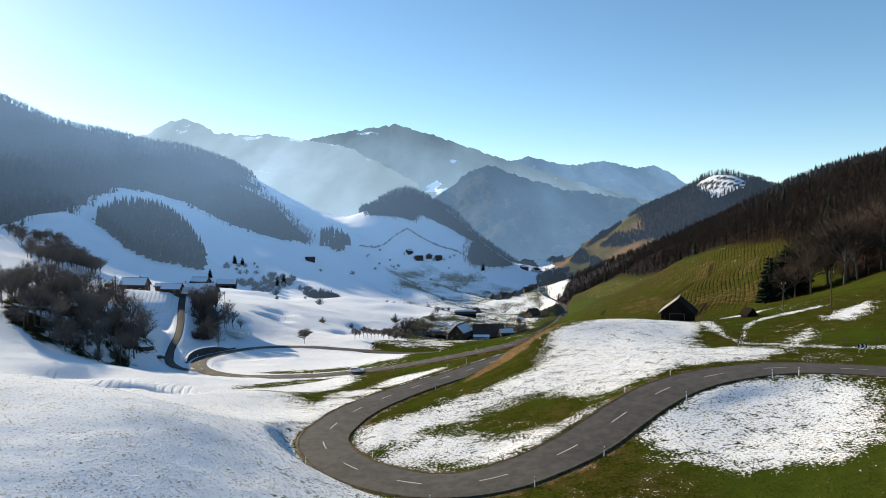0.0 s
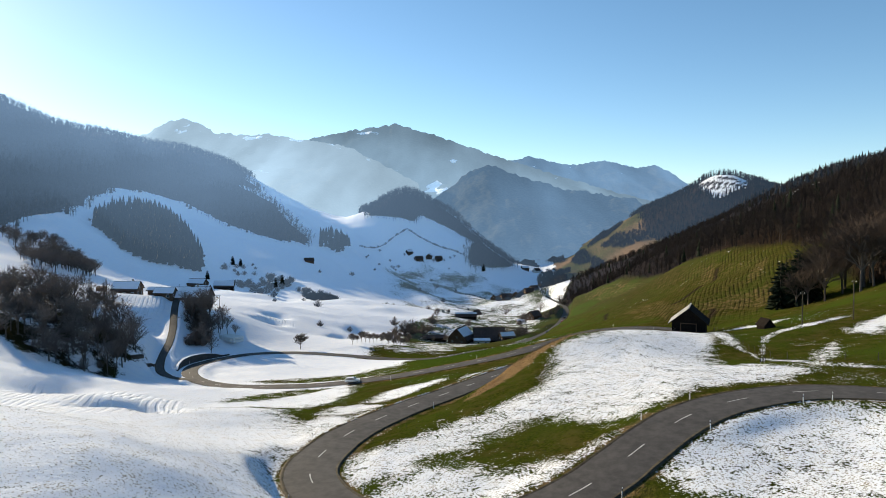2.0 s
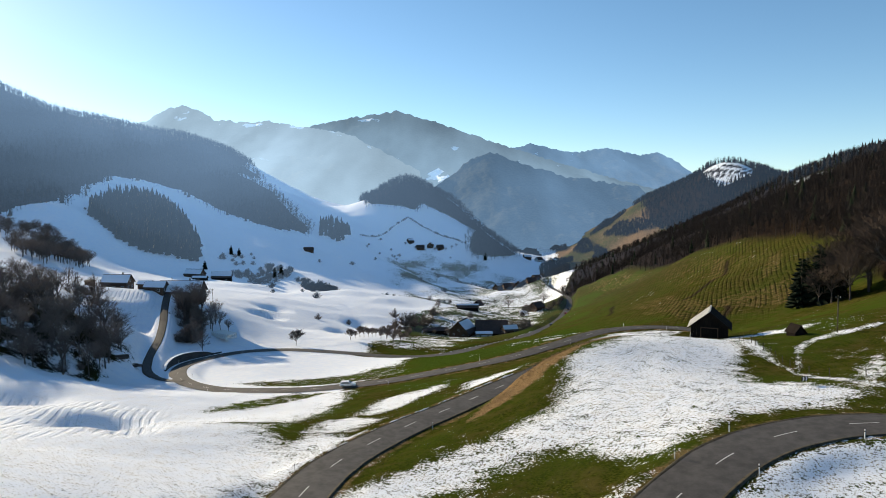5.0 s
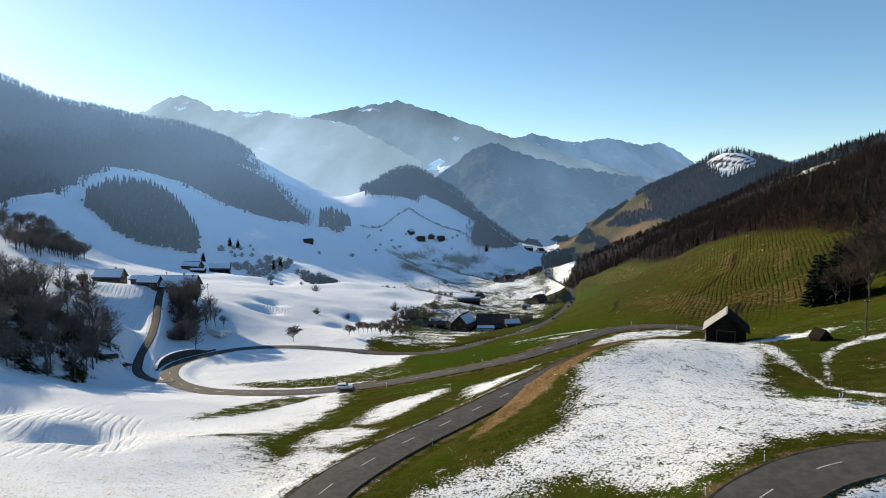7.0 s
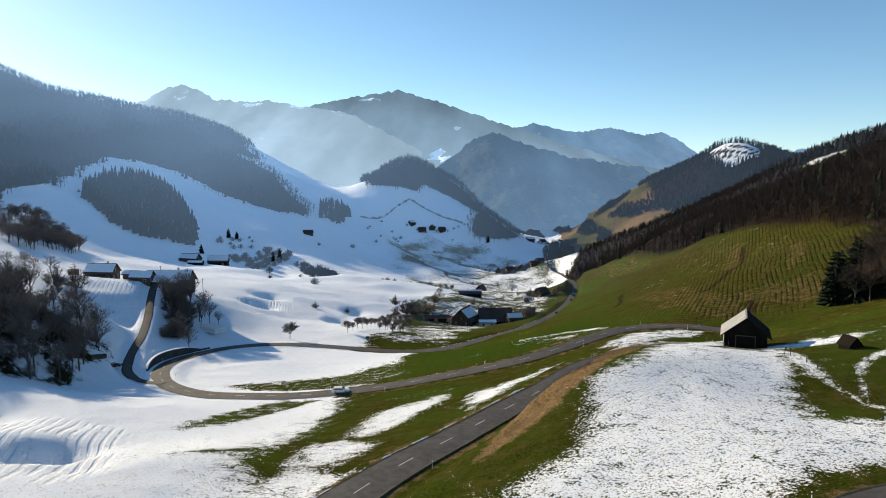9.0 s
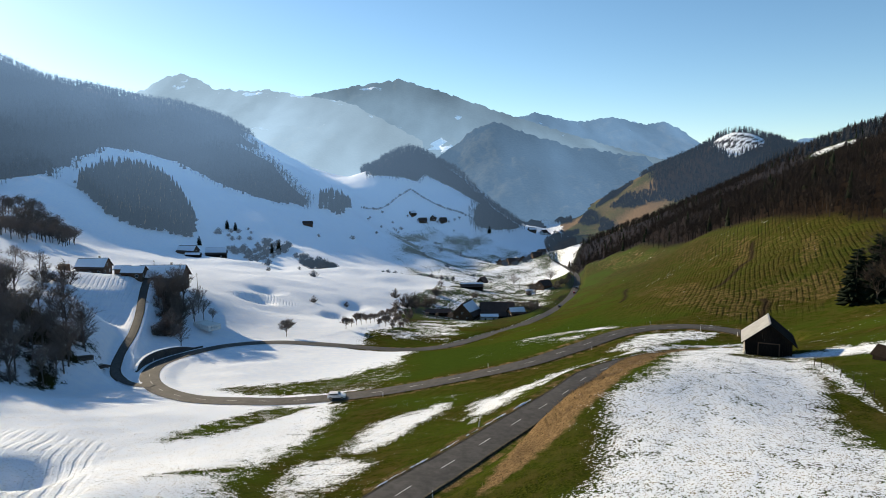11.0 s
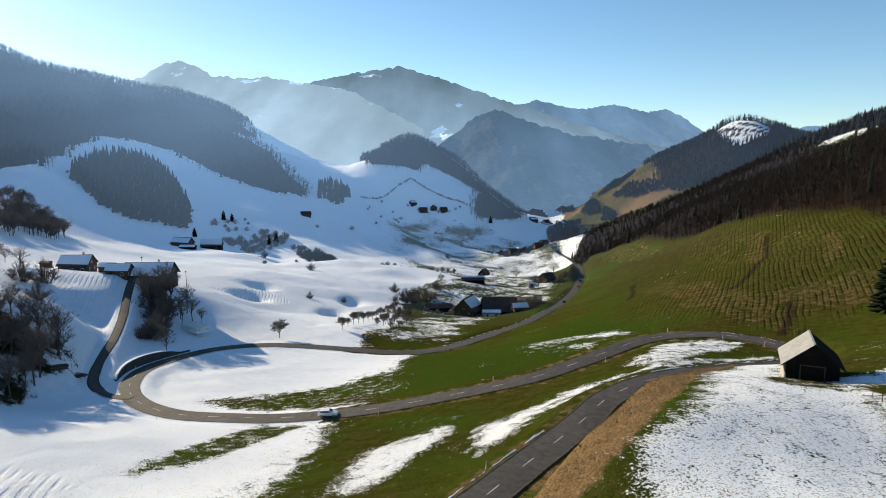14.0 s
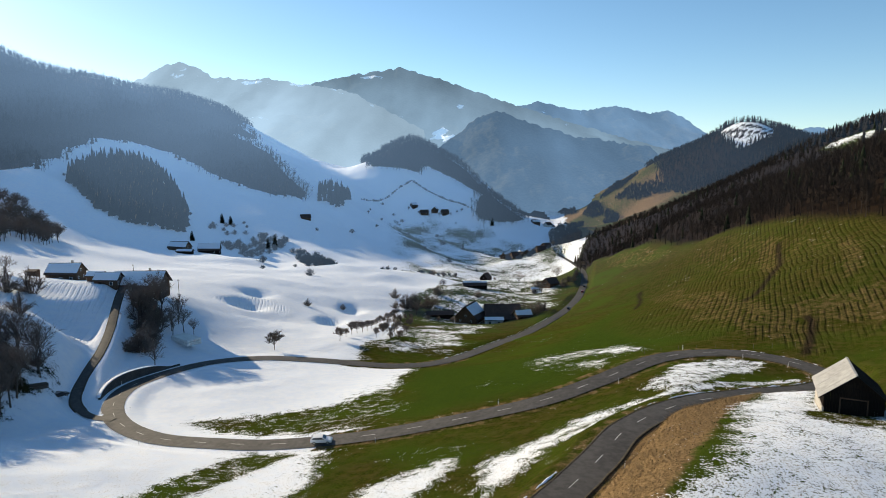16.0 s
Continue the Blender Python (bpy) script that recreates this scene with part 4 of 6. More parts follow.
def cone_tree(rng):
    """A small spruce for far woods: three ragged skirts."""
    v, f = [], []
    for base, top, r in ((0.08, 0.55, 0.17), (0.32, 0.8, 0.125), (0.58, 1.0, 0.08)):
        n = len(v)
        for i in range(7):
            w = i * 2 * math.pi / 7
            q = r * rng.uniform(0.7, 1.25)
            v.append((math.cos(w) * q, math.sin(w) * q, base + rng.uniform(-0.04, 0.04)))
        v.append((rng.uniform(-0.01, 0.01), 0, top))
        f.extend((n + i, n + (i + 1) % 7, n + 7) for i in range(7))
    return np.array(v), f


def broom_tree(rng, strands=26, wide=0.011):
    """A small leafless tree for woods: stem, and an upright fan of twigs."""
    v, f = [], []

    def blade(a, b, w):
        n = len(v)
        d = np.array(b) - np.array(a)
        s = np.cross(d, (rng.uniform(-1, 1), rng.uniform(-1, 1), 0.1))
        s = s / (np.linalg.norm(s) + 1e-9) * w
        v.extend((np.array(a) - s, np.array(a) + s, np.array(b)))
        f.append((n, n + 1, n + 2))
    for k in range(3):
        w = k * 2.1
        n = len(v)
        v.extend(((math.cos(w) * 0.016, math.sin(w) * 0.016, -0.03), (math.cos(w + 2.1) * 0.016, math.sin(w + 2.1) * 0.016, -0.03), (0, 0, 0.8)))
        f.append((n, n + 1, n + 2))
    for _ in range(strands):
        w, u = rng.uniform(0, 6.28), rng.uniform(0.25, 0.78)
        r = rng.uniform(0.06, 0.32)
        blade((0, 0, u), (math.cos(w) * r, math.sin(w) * r, min(1.0, u + rng.uniform(0.05, 0.3) * (1.1 - r))), wide)
        p = (math.cos(w) * r * 0.6, math.sin(w) * r * 0.6, u + 0.1)
        blade(p, (p[0] + rng.uniform(-0.1, 0.1), p[1] + rng.uniform(-0.1, 0.1), min(1.0, p[2] + rng.uniform(0.1, 0.25))), wide * 0.75)
    return np.array(v), f


def woods(name, x, y, tall, build, material, label, seed):
    """Many trees as one uncountable wood."""
    rng = np.random.default_rng(seed)
    py_rng = random.Random(seed)
    kinds = [build(py_rng) for _ in range(6)]
    z = height(x, y) - 0.3
    tall = np.broadcast_to(tall, x.shape)
    pick = rng.integers(0, 6, len(x))
    all_v, all_f, start = [], [], 0
    for k, (v, f) in enumerate(kinds):
        m = pick == k
        n = int(m.sum())
        if not n:
            continue
        h = tall[m] * rng.uniform(0.65, 1.15, n)
        w = rng.uniform(0, 6.28, n)
        c, s = np.cos(w)[:, None], np.sin(w)[:, None]
        vx, vy, vz = v[:, 0][None], v[:, 1][None], v[:, 2][None]
        fat = (h * rng.uniform(0.85, 1.25, n))[:, None]
        co = np.stack([x[m][:, None] + (vx * c - vy * s) * fat, y[m][:, None] + (vx * s + vy * c) * fat, z[m][:, None] + vz * h[:, None]], -1)
        all_v.append(co.reshape(-1, 3))
        all_f.append((np.array(f)[None] + (start + np.arange(n) * len(v))[:, None, None]).reshape(-1, 3))
        start += n * len(v)
    v, f = np.concatenate(all_v), np.concatenate(all_f).astype(np.int32)
    me = bpy.data.meshes.new(name)
    me.vertices.add(len(v))
    me.vertices.foreach_set("co", v.ravel())
    me.loops.add(f.size)
    me.loops.foreach_set("vertex_index", f.ravel())
    me.polygons.add(len(f))
    me.polygons.foreach_set("loop_start", np.arange(0, f.size, 3, dtype=np.int32))
    me.update()
    me.materials.append(material)
    return tagged(new(name, me), label, "forest", kind="stuff")


VALLEY_WOODS = (((284, 1449), (307, 1350), (323, 1446), (322, 1520)), ((296, 1300), (300, 1230), (325, 1290), (318, 1376)), ((338, 1416), (372, 1290), (414, 1240), (399, 1346), (373, 1413)), ((260, 1617), (289, 1526), (316, 1694), (289, 1742)), ((157, 1089), (150, 900), (162, 860), (215, 1120), (188, 1179)), ((205, 1200), (235, 1190), (240, 1290), (215, 1300)), ((345, 1560), (375, 1480), (420, 1500), (400, 1620)))

x, y = scatter(MOUNTAIN_EDGE, 6.8, 71)
wild = np.random.default_rng(5).random(len(x)) < 0.14
woods("mountain_spruces", x[wild], y[wild], 13, cone_tree, MOUNTAIN_WOOD, "dense dark wood on a mountainside, haze painted on", 72)
woods("mountain_beeches", x[~wild], y[~wild], 15, lambda r: broom_tree(r, 16, 0.012), MOUNTAIN_WOOD, "leafless wood on a mountainside, haze painted on", 73)
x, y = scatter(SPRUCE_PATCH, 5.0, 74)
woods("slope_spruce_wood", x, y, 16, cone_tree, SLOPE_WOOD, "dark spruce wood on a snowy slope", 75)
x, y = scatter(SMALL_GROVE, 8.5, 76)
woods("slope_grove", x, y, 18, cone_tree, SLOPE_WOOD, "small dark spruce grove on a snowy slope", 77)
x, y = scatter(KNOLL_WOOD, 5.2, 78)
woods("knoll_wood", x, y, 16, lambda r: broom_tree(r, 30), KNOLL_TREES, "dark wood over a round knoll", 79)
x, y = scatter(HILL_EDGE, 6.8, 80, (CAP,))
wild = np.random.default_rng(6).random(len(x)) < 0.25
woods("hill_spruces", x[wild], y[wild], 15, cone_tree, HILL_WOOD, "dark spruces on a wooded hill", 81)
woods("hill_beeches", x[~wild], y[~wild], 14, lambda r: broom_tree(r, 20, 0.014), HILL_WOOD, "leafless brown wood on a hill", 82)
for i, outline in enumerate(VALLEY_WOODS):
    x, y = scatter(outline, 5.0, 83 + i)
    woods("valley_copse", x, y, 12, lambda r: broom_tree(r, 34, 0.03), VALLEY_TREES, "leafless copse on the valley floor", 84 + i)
BEECH_WOOD = tree_material("leafless_beech_wood", (0.013, 0.0105, 0.0095), (0.046, 0.036, 0.031))
x, y = scatter(WOOD_RIGHT, 6.2, 90, (RIDGE_FIELD,))
wild = np.random.default_rng(7).random(len(x)) < 0.045 + 0.3 * (inside(x, y, ((168, 400), (190, 420), (215, 400), (190, 360))) > 0)
crest = (y > 640) & (x > 395) & (np.random.default_rng(8).random(len(x)) < 0.5)
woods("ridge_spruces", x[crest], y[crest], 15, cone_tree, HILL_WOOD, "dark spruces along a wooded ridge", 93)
wild &= ~crest
rest = ~wild & ~crest
tall = 14.5 - 5.5 * smooth(380, 620, y) + 4 * smooth(380, 440, x) * smooth(600, 680, y)
woods("slope_spruces", x[wild], y[wild], tall[wild], cone_tree, NEEDLES, "dark spruces among leafless trees", 91)
woods("beech_wood", x[rest], y[rest], tall[rest], lambda r: broom_tree(r, 58, 0.0062), BEECH_WOOD, "leafless brown beech wood on a steep slope", 92)

x, y = scatter(WOOD_RIGHT, 4.2, 95)
rim = (inside(x, y, WOOD_RIGHT) < 26) & (x < 260) & (y > 160)
woods("wood_edge_brush", x[rim], y[rim], 4.0, lambda r: broom_tree(r, 34, 0.008), BEECH_WOOD, "dense dark brush along the edge of a wood", 96)

rng = random.Random(17)
bare = [bare_tree("bare_tree", 10, 0.75, 100 + i, "leafless dark deciduous tree on a snowy bank", 0.035, group="trees of the bank wood") for i in range(4)]
slim = [bare_tree("bare_tree", 11, 0.42, 120 + i, "slim leafless tree with upright dark branches", 0.03, stem=0.38, group="trees of the bank wood") for i in range(2)]
x, y = scatter(BANK_WOOD, 5.2, 19)
for i, (px, py) in enumerate(zip(x, y)):
    proto = rng.choice(bare + slim * 4)
    size = rng.uniform(0.75, 1.2)
    if i < 6:
        place((bare + slim)[i], px, py, size, rng.uniform(0, 360))
    else:
        plant(proto, px, py, size, rng.uniform(0, 360))
x, y = scatter(((-290, 440), (-252, 412), (-238, 450), (-270, 510), (-305, 520)), 6.5, 23)
more = scatter(((-360, 520), (-305, 470), (-300, 520), (-330, 560)), 8.5, 24)
for px, py in zip(np.append(x, more[0]), np.append(y, more[1])):
    tagged(plant(rng.choice(bare), px, py, rng.uniform(1.0, 1.5), rng.uniform(0, 360)), "leafless tree on a snowy crest above a farm", "tree", "trees of the crest")
for px, py, s in ((-165, 300, 0.8), (-186, 322, 0.9), (-205, 345, 0.9), (-176, 290, 0.7), (-190, 300, 0.8)):
    tagged(plant(rng.choice(bare), px, py, s, rng.uniform(0, 360)), "lone leafless tree on a snowy hillside", "tree")
bush = [shrub("bush", 3.2, 4.6, 140 + i, "dense leafless dark bush", group="bushes by the lane") for i in range(3)]
place(bush[0], -101, 261, 1.4, 20)
place(bush[1], -100, 267, 1.9, 90)
place(bush[2], -104, 275, 1.9, 200)
for px, py, s in ((-106, 282, 1.8), (-109, 288, 1.6), (-97, 263, 1.6), (-112, 292, 1.2), (-99.5, 273, 1.8), (-102, 281, 1.8), (-98, 262, 1.2), (-108, 292, 1.0), (-100, 279, 1.5), (-97, 268, 1.3), (-104, 286, 1.2), (-146, 272, 1.5), (-142, 279, 1.6), (-105, 222, 1.0), (-101, 206, 1.1), (-112, 186, 1.2), (-120, 240, 1.1)):
    plant(rng.choice(bush), px, py, s, rng.uniform(0, 360))
for px, py, s in ((-112, 287, 1.0), (-110, 284, 1.1), (-97, 284, 0.8), (-94, 287, 0.75), (-98, 292, 0.9), (-95, 280, 0.7), (-91, 288, 0.6), (-103, 290, 1.2), (-106, 279, 1.1), (-104, 284, 1.2), (-107, 295, 1.1), (-100, 276, 0.8)):
    tagged(plant(rng.choice(slim), px, py, s, rng.uniform(0, 360)), "slim leafless tree above a retaining wall", "tree", "trees by the lane")
x, y = scatter(BANK_WOOD, 9.0, 43)
for px, py in zip(x, y):
    tagged(plant(rng.choice(bush), px, py, rng.uniform(0.6, 1.0), rng.uniform(0, 360)), "dense leafless undergrowth bush on a bank", "bush", "undergrowth of the bank wood")
tagged(plant(bare[1], -89, 253, 1.0, 40), "leafless tree beside the road bend", "tree")
lone = place(bare_tree("pear_tree", 7.4, 0.8, 151, "gnarled dark old pear tree on snow by the road", 0.06, dense=1.5, twigs=BARK), -62.5, 288, 1.0, 0)
orchard = bare_tree("fruit_tree", 5.0, 0.6, 152, "small leafless fruit tree in an orchard", 0.04, stem=0.3, dense=1.5, group="orchard trees")
ORCHARD = [(-42 + 1.0 * k, 305 + 8.5 * k) for k in range(14)] + [(-29 + 4.5 * (k % 3) + rng.uniform(-1, 1), 318 + 13 * (k // 3) + rng.uniform(-3, 3)) for k in range(21)] + [(2, 398), (-6, 412), (-12, 415)]
for i, (px, py) in enumerate(ORCHARD):
    if i:
        plant(orchard, px, py, rng.uniform(0.7, 1.15), rng.uniform(0, 360))
place(orchard, *ORCHARD[0], 1.1)
for px, py, s in ((-22, 462, 1.9), (-27, 458, 1.7), (-14, 470, 1.6), (-10, 478, 1.8), (-33, 452, 1.3), (48, 436, 1.4), (53, 440, 1.3), (57, 446, 1.1), (-36, 480, 1.2), (-8, 500, 1.3), (20, 505, 1.0), (66, 560, 1.2), (95, 575, 1.4), (104, 590, 1.4), (90, 566, 1.2), (72, 588, 1.2), (-75, 398, 0.7), (-60, 420, 0.6)):
    tagged(plant(rng.choice(bush), px, py, s, rng.uniform(0, 360)), "leafless bush beside a farm", "bush", "bushes round the farm")
for px, py, s in ((50, 424, 1.0), (44, 440, 1.1), (-20, 446, 1.0), (70, 548, 1.1), (58, 600, 1.3), (96, 560, 1.1), (90, 600, 1.2), (-5, 520, 0.9), (115, 640, 1.4), (122, 660, 1.3)):
    tagged(plant(rng.choice(bare), px, py, s, rng.uniform(0, 360)), "leafless tree between farm buildings", "tree", "trees round the farm")
far_bush = [shrub("bush", 3.2, 4.6, 145 + i, "leafless bush on a far snowy slope", VALLEY_TREES, "bushes of the far slope") for i in range(2)]
place(far_bush[0], -60, 640, 1.2)
place(far_bush[1], -300, 760, 1.2)
for px, py in ((-265, 720), (-255, 690), (-285, 705), (-240, 715), (-150, 790), (-120, 850), (-95, 900), (-70, 960), (-60, 1000), (-50, 1060), (-75, 1080), (-20, 1060), (20, 1040), (40, 1000), (-10, 980), (-30, 840), (0, 800), (30, 770), (-100, 1010), (-120, 1040), (-380, 700), (-350, 680), (-90, 1100), (-110, 1120), (10, 1110), (-140, 540), (-120, 560), (-100, 520), (-150, 575)):
    plant(rng.choice(far_bush), px, py, rng.uniform(0.8, 2.0), rng.uniform(0, 360))
for outline, gap, size, seed in ((((-218, 660), (-189, 735), (-160, 715), (-175, 645)), 7.5, 1.8, 31), (((-155, 690), (-112, 665), (-92, 575), (-118, 590)), 7, 1.9, 32), (((-250, 700), (-225, 760), (-205, 740), (-225, 690)), 12, 1.4, 33), (((70, 850), (130, 880), (125, 930), (75, 915)), 13, 2.2, 34)):
    x, y = scatter(outline, gap, seed)
    for px, py in zip(x, y):
        plant(rng.choice(far_bush), px, py, size * rng.uniform(0.7, 1.2), rng.uniform(0, 360))
for start, end, count in (((-140, 1095), (-92, 1157), 16), ((-92, 1157), (-66, 1190), 9), ((-66, 1190), (34, 1140), 26), ((-60, 640), (10, 700), 14), ((20, 960), (110, 1000), 14)):
    for k in range(count):
        u = (k + rng.uniform(-0.3, 0.3)) / count
        tagged(plant(rng.choice(far_bush), start[0] + u * (end[0] - start[0]), start[1] + u * (end[1] - start[1]), rng.uniform(0.8, 1.4), rng.uniform(0, 360)), "low leafless hedge bush on a snowy slope", "bush", "hedges of the far slope")
for px, py, s in ((-50, 1122, 0.8), (-34, 1120, 0.7), (-16, 1122, 0.9), (2, 1124, 0.8), (12, 1130, 0.7), (-68, 1130, 0.6), (20, 1134, 0.8), (-84, 1050, 0.7), (-80, 1040, 0.8), (-76, 1034, 0.7), (-116, 985, 0.7), (78, 895, 1.0), (92, 880, 0.9), (110, 884, 1.0), (122, 905, 1.1), (134, 900, 1.0), (84, 915, 1.0), (60, 780, 0.8), (44, 690, 0.6), (-6, 640, 0.9), (-14, 632, 0.8), (5, 628, 0.7)):
    tagged(plant(rng.choice(bare), px, py, s, rng.uniform(0, 360)), "leafless tree beside far farm buildings", "tree", "trees round the far farms")
fir = [spruce("spruce", 15.5, 4.6, 160 + i, "tall dark spruce at a meadow's edge", "spruces at the meadow") for i in range(2)]
place(fir[0], 104.5, 206, 0.95)
place(fir[1], 107.5, 202, 1.05, 70)
for px, py, s in ((106.5, 210, 0.95), (110, 206, 1.05), (112, 201, 0.9), (109, 212, 0.85)):
    plant(rng.choice(fir), px, py, s, rng.uniform(0, 360))
for px, py, s in ((-238, 735, 0.65), (-230, 738, 0.6), (-232, 640, 0.55), (-178, 690, 0.7), (-172, 694, 0.75), (-330, 700, 0.3), (70, 1120, 0.9)):
    tagged(plant(rng.choice(fir), px, py, s, rng.uniform(0, 360)), "single dark spruce on a snowy slope", "tree", "spruces of the far slope")
beech = [bare_tree("beech_tree", 20, 0.62, 170 + i, "tall leafless tree above a sloping meadow", 0.04, stem=0.3, group="trees above the meadow", dense=1.7, twigs=BEECH_TWIGS) for i in range(2)]
place(beech[0], 115, 184, 1.0)
place(beech[1], 121, 192, 1.05, 60)
for px, py, s in ((108, 197, 0.6), (111, 203, 0.8), (106, 200, 0.5), (114, 205, 0.8), (110, 192, 0.75), (113, 199, 0.8), (117, 195, 0.9), (120, 186, 0.95), (125, 195, 1.0), (127, 186, 1.0), (122, 202, 0.95), (118, 208, 0.9), (131, 176, 1.0), (128, 212, 1.0), (137, 190, 1.05), (134, 204, 1.0), (140, 172, 1.0), (145, 184, 1.0), (124, 178, 0.85), (152, 168, 1.0), (143, 200, 1.0)):
    plant(rng.choice(beech), px, py, s, rng.uniform(0, 360))


# ---- tufts: dead grass on the banks, and blades that stand out of thin snow ----
def tufts(name, x, y, tall, wide, blades, material, label, seed, lean=0.5):
    """Small sprays of grass blades as one uncountable growth."""
    rng = np.random.default_rng(seed)
    n = len(x)
    base = np.repeat(np.column_stack([x, y, height(x, y) - 0.02]), blades, axis=0)
    k = len(base)
    size = np.repeat(rng.uniform(0.55, 1.4, n), blades)[:, None]
    w = rng.uniform(0, 6.28, k)
    out = np.column_stack([np.cos(w), np.sin(w), np.zeros(k)])
    side = np.column_stack([-np.sin(w), np.cos(w), np.zeros(k)]) * wide * size
    foot = base + out * rng.uniform(0, 0.5, (k, 1)) * tall * size
    tip = foot + out * rng.uniform(0.1, 1, (k, 1)) * lean * tall * size + np.array([0, 0, 1.0]) * rng.uniform(0.6, 1.1, (k, 1)) * tall * size
    v = np.stack([foot - side, foot + side, tip], 1).reshape(-1, 3)
    me = bpy.data.meshes.new(name)
    me.vertices.add(len(v))
    me.vertices.foreach_set("co", v.ravel())
    me.loops.add(len(v))
    me.loops.foreach_set("vertex_index", np.arange(len(v), dtype=np.int32))
    me.polygons.add(k)
    me.polygons.foreach_set("loop_start", np.arange(0, len(v), 3, dtype=np.int32))
    me.update()
    me.materials.append(material)
    return tagged(new(name, me), label, "grass", kind="stuff")


STRAW = tree_material("dead_straw_grass", (0.15, 0.095, 0.045), (0.42, 0.285, 0.15))
BLADES = tree_material("olive_meadow_grass", (0.020, 0.022, 0.006), (0.066, 0.062, 0.020))
x, y = scatter(DRY_BANK, 0.5, 201)
clump = ripple(x, y, 1.7, 208) + 0.6 * ripple(x, y, 0.8, 209) > -0.25
tufts("dry_grass", x[clump], y[clump], 0.34, 0.016, 9, STRAW, "matted straw-coloured dead grass on a road bank", 202, 2.2)
NEAR_MEADOW = ((-75, 34), (-60, 150), (-20, 175), (40, 175), (80, 165), (100, 120), (80, 34))
x, y = scatter(NEAR_MEADOW, 0.62, 203)
white = cover(x, y)[0]
off_road = near_line(x, y, MAIN_ROAD)[0] > 3.6
chance = np.random.default_rng(204).random(len(x)) + 0.25 * ripple(x, y, 4, 205)
some = (white > -0.1) & off_road & (chance < 0.9 - 0.25 * np.clip(white, 0, 1) + 0.2 * (x > 15))
tufts("snow_grass", x[some], y[some], 0.075, 0.026, 3, BLADES, "olive grass blades poking through thin snow", 206, 1.2)
bare_side = (white < 0.1) & off_road & (chance < 0.8)
tufts("meadow_grass", x[bare_side], y[bare_side], 0.14, 0.03, 3, BLADES, "short olive winter meadow grass", 207, 1.0)


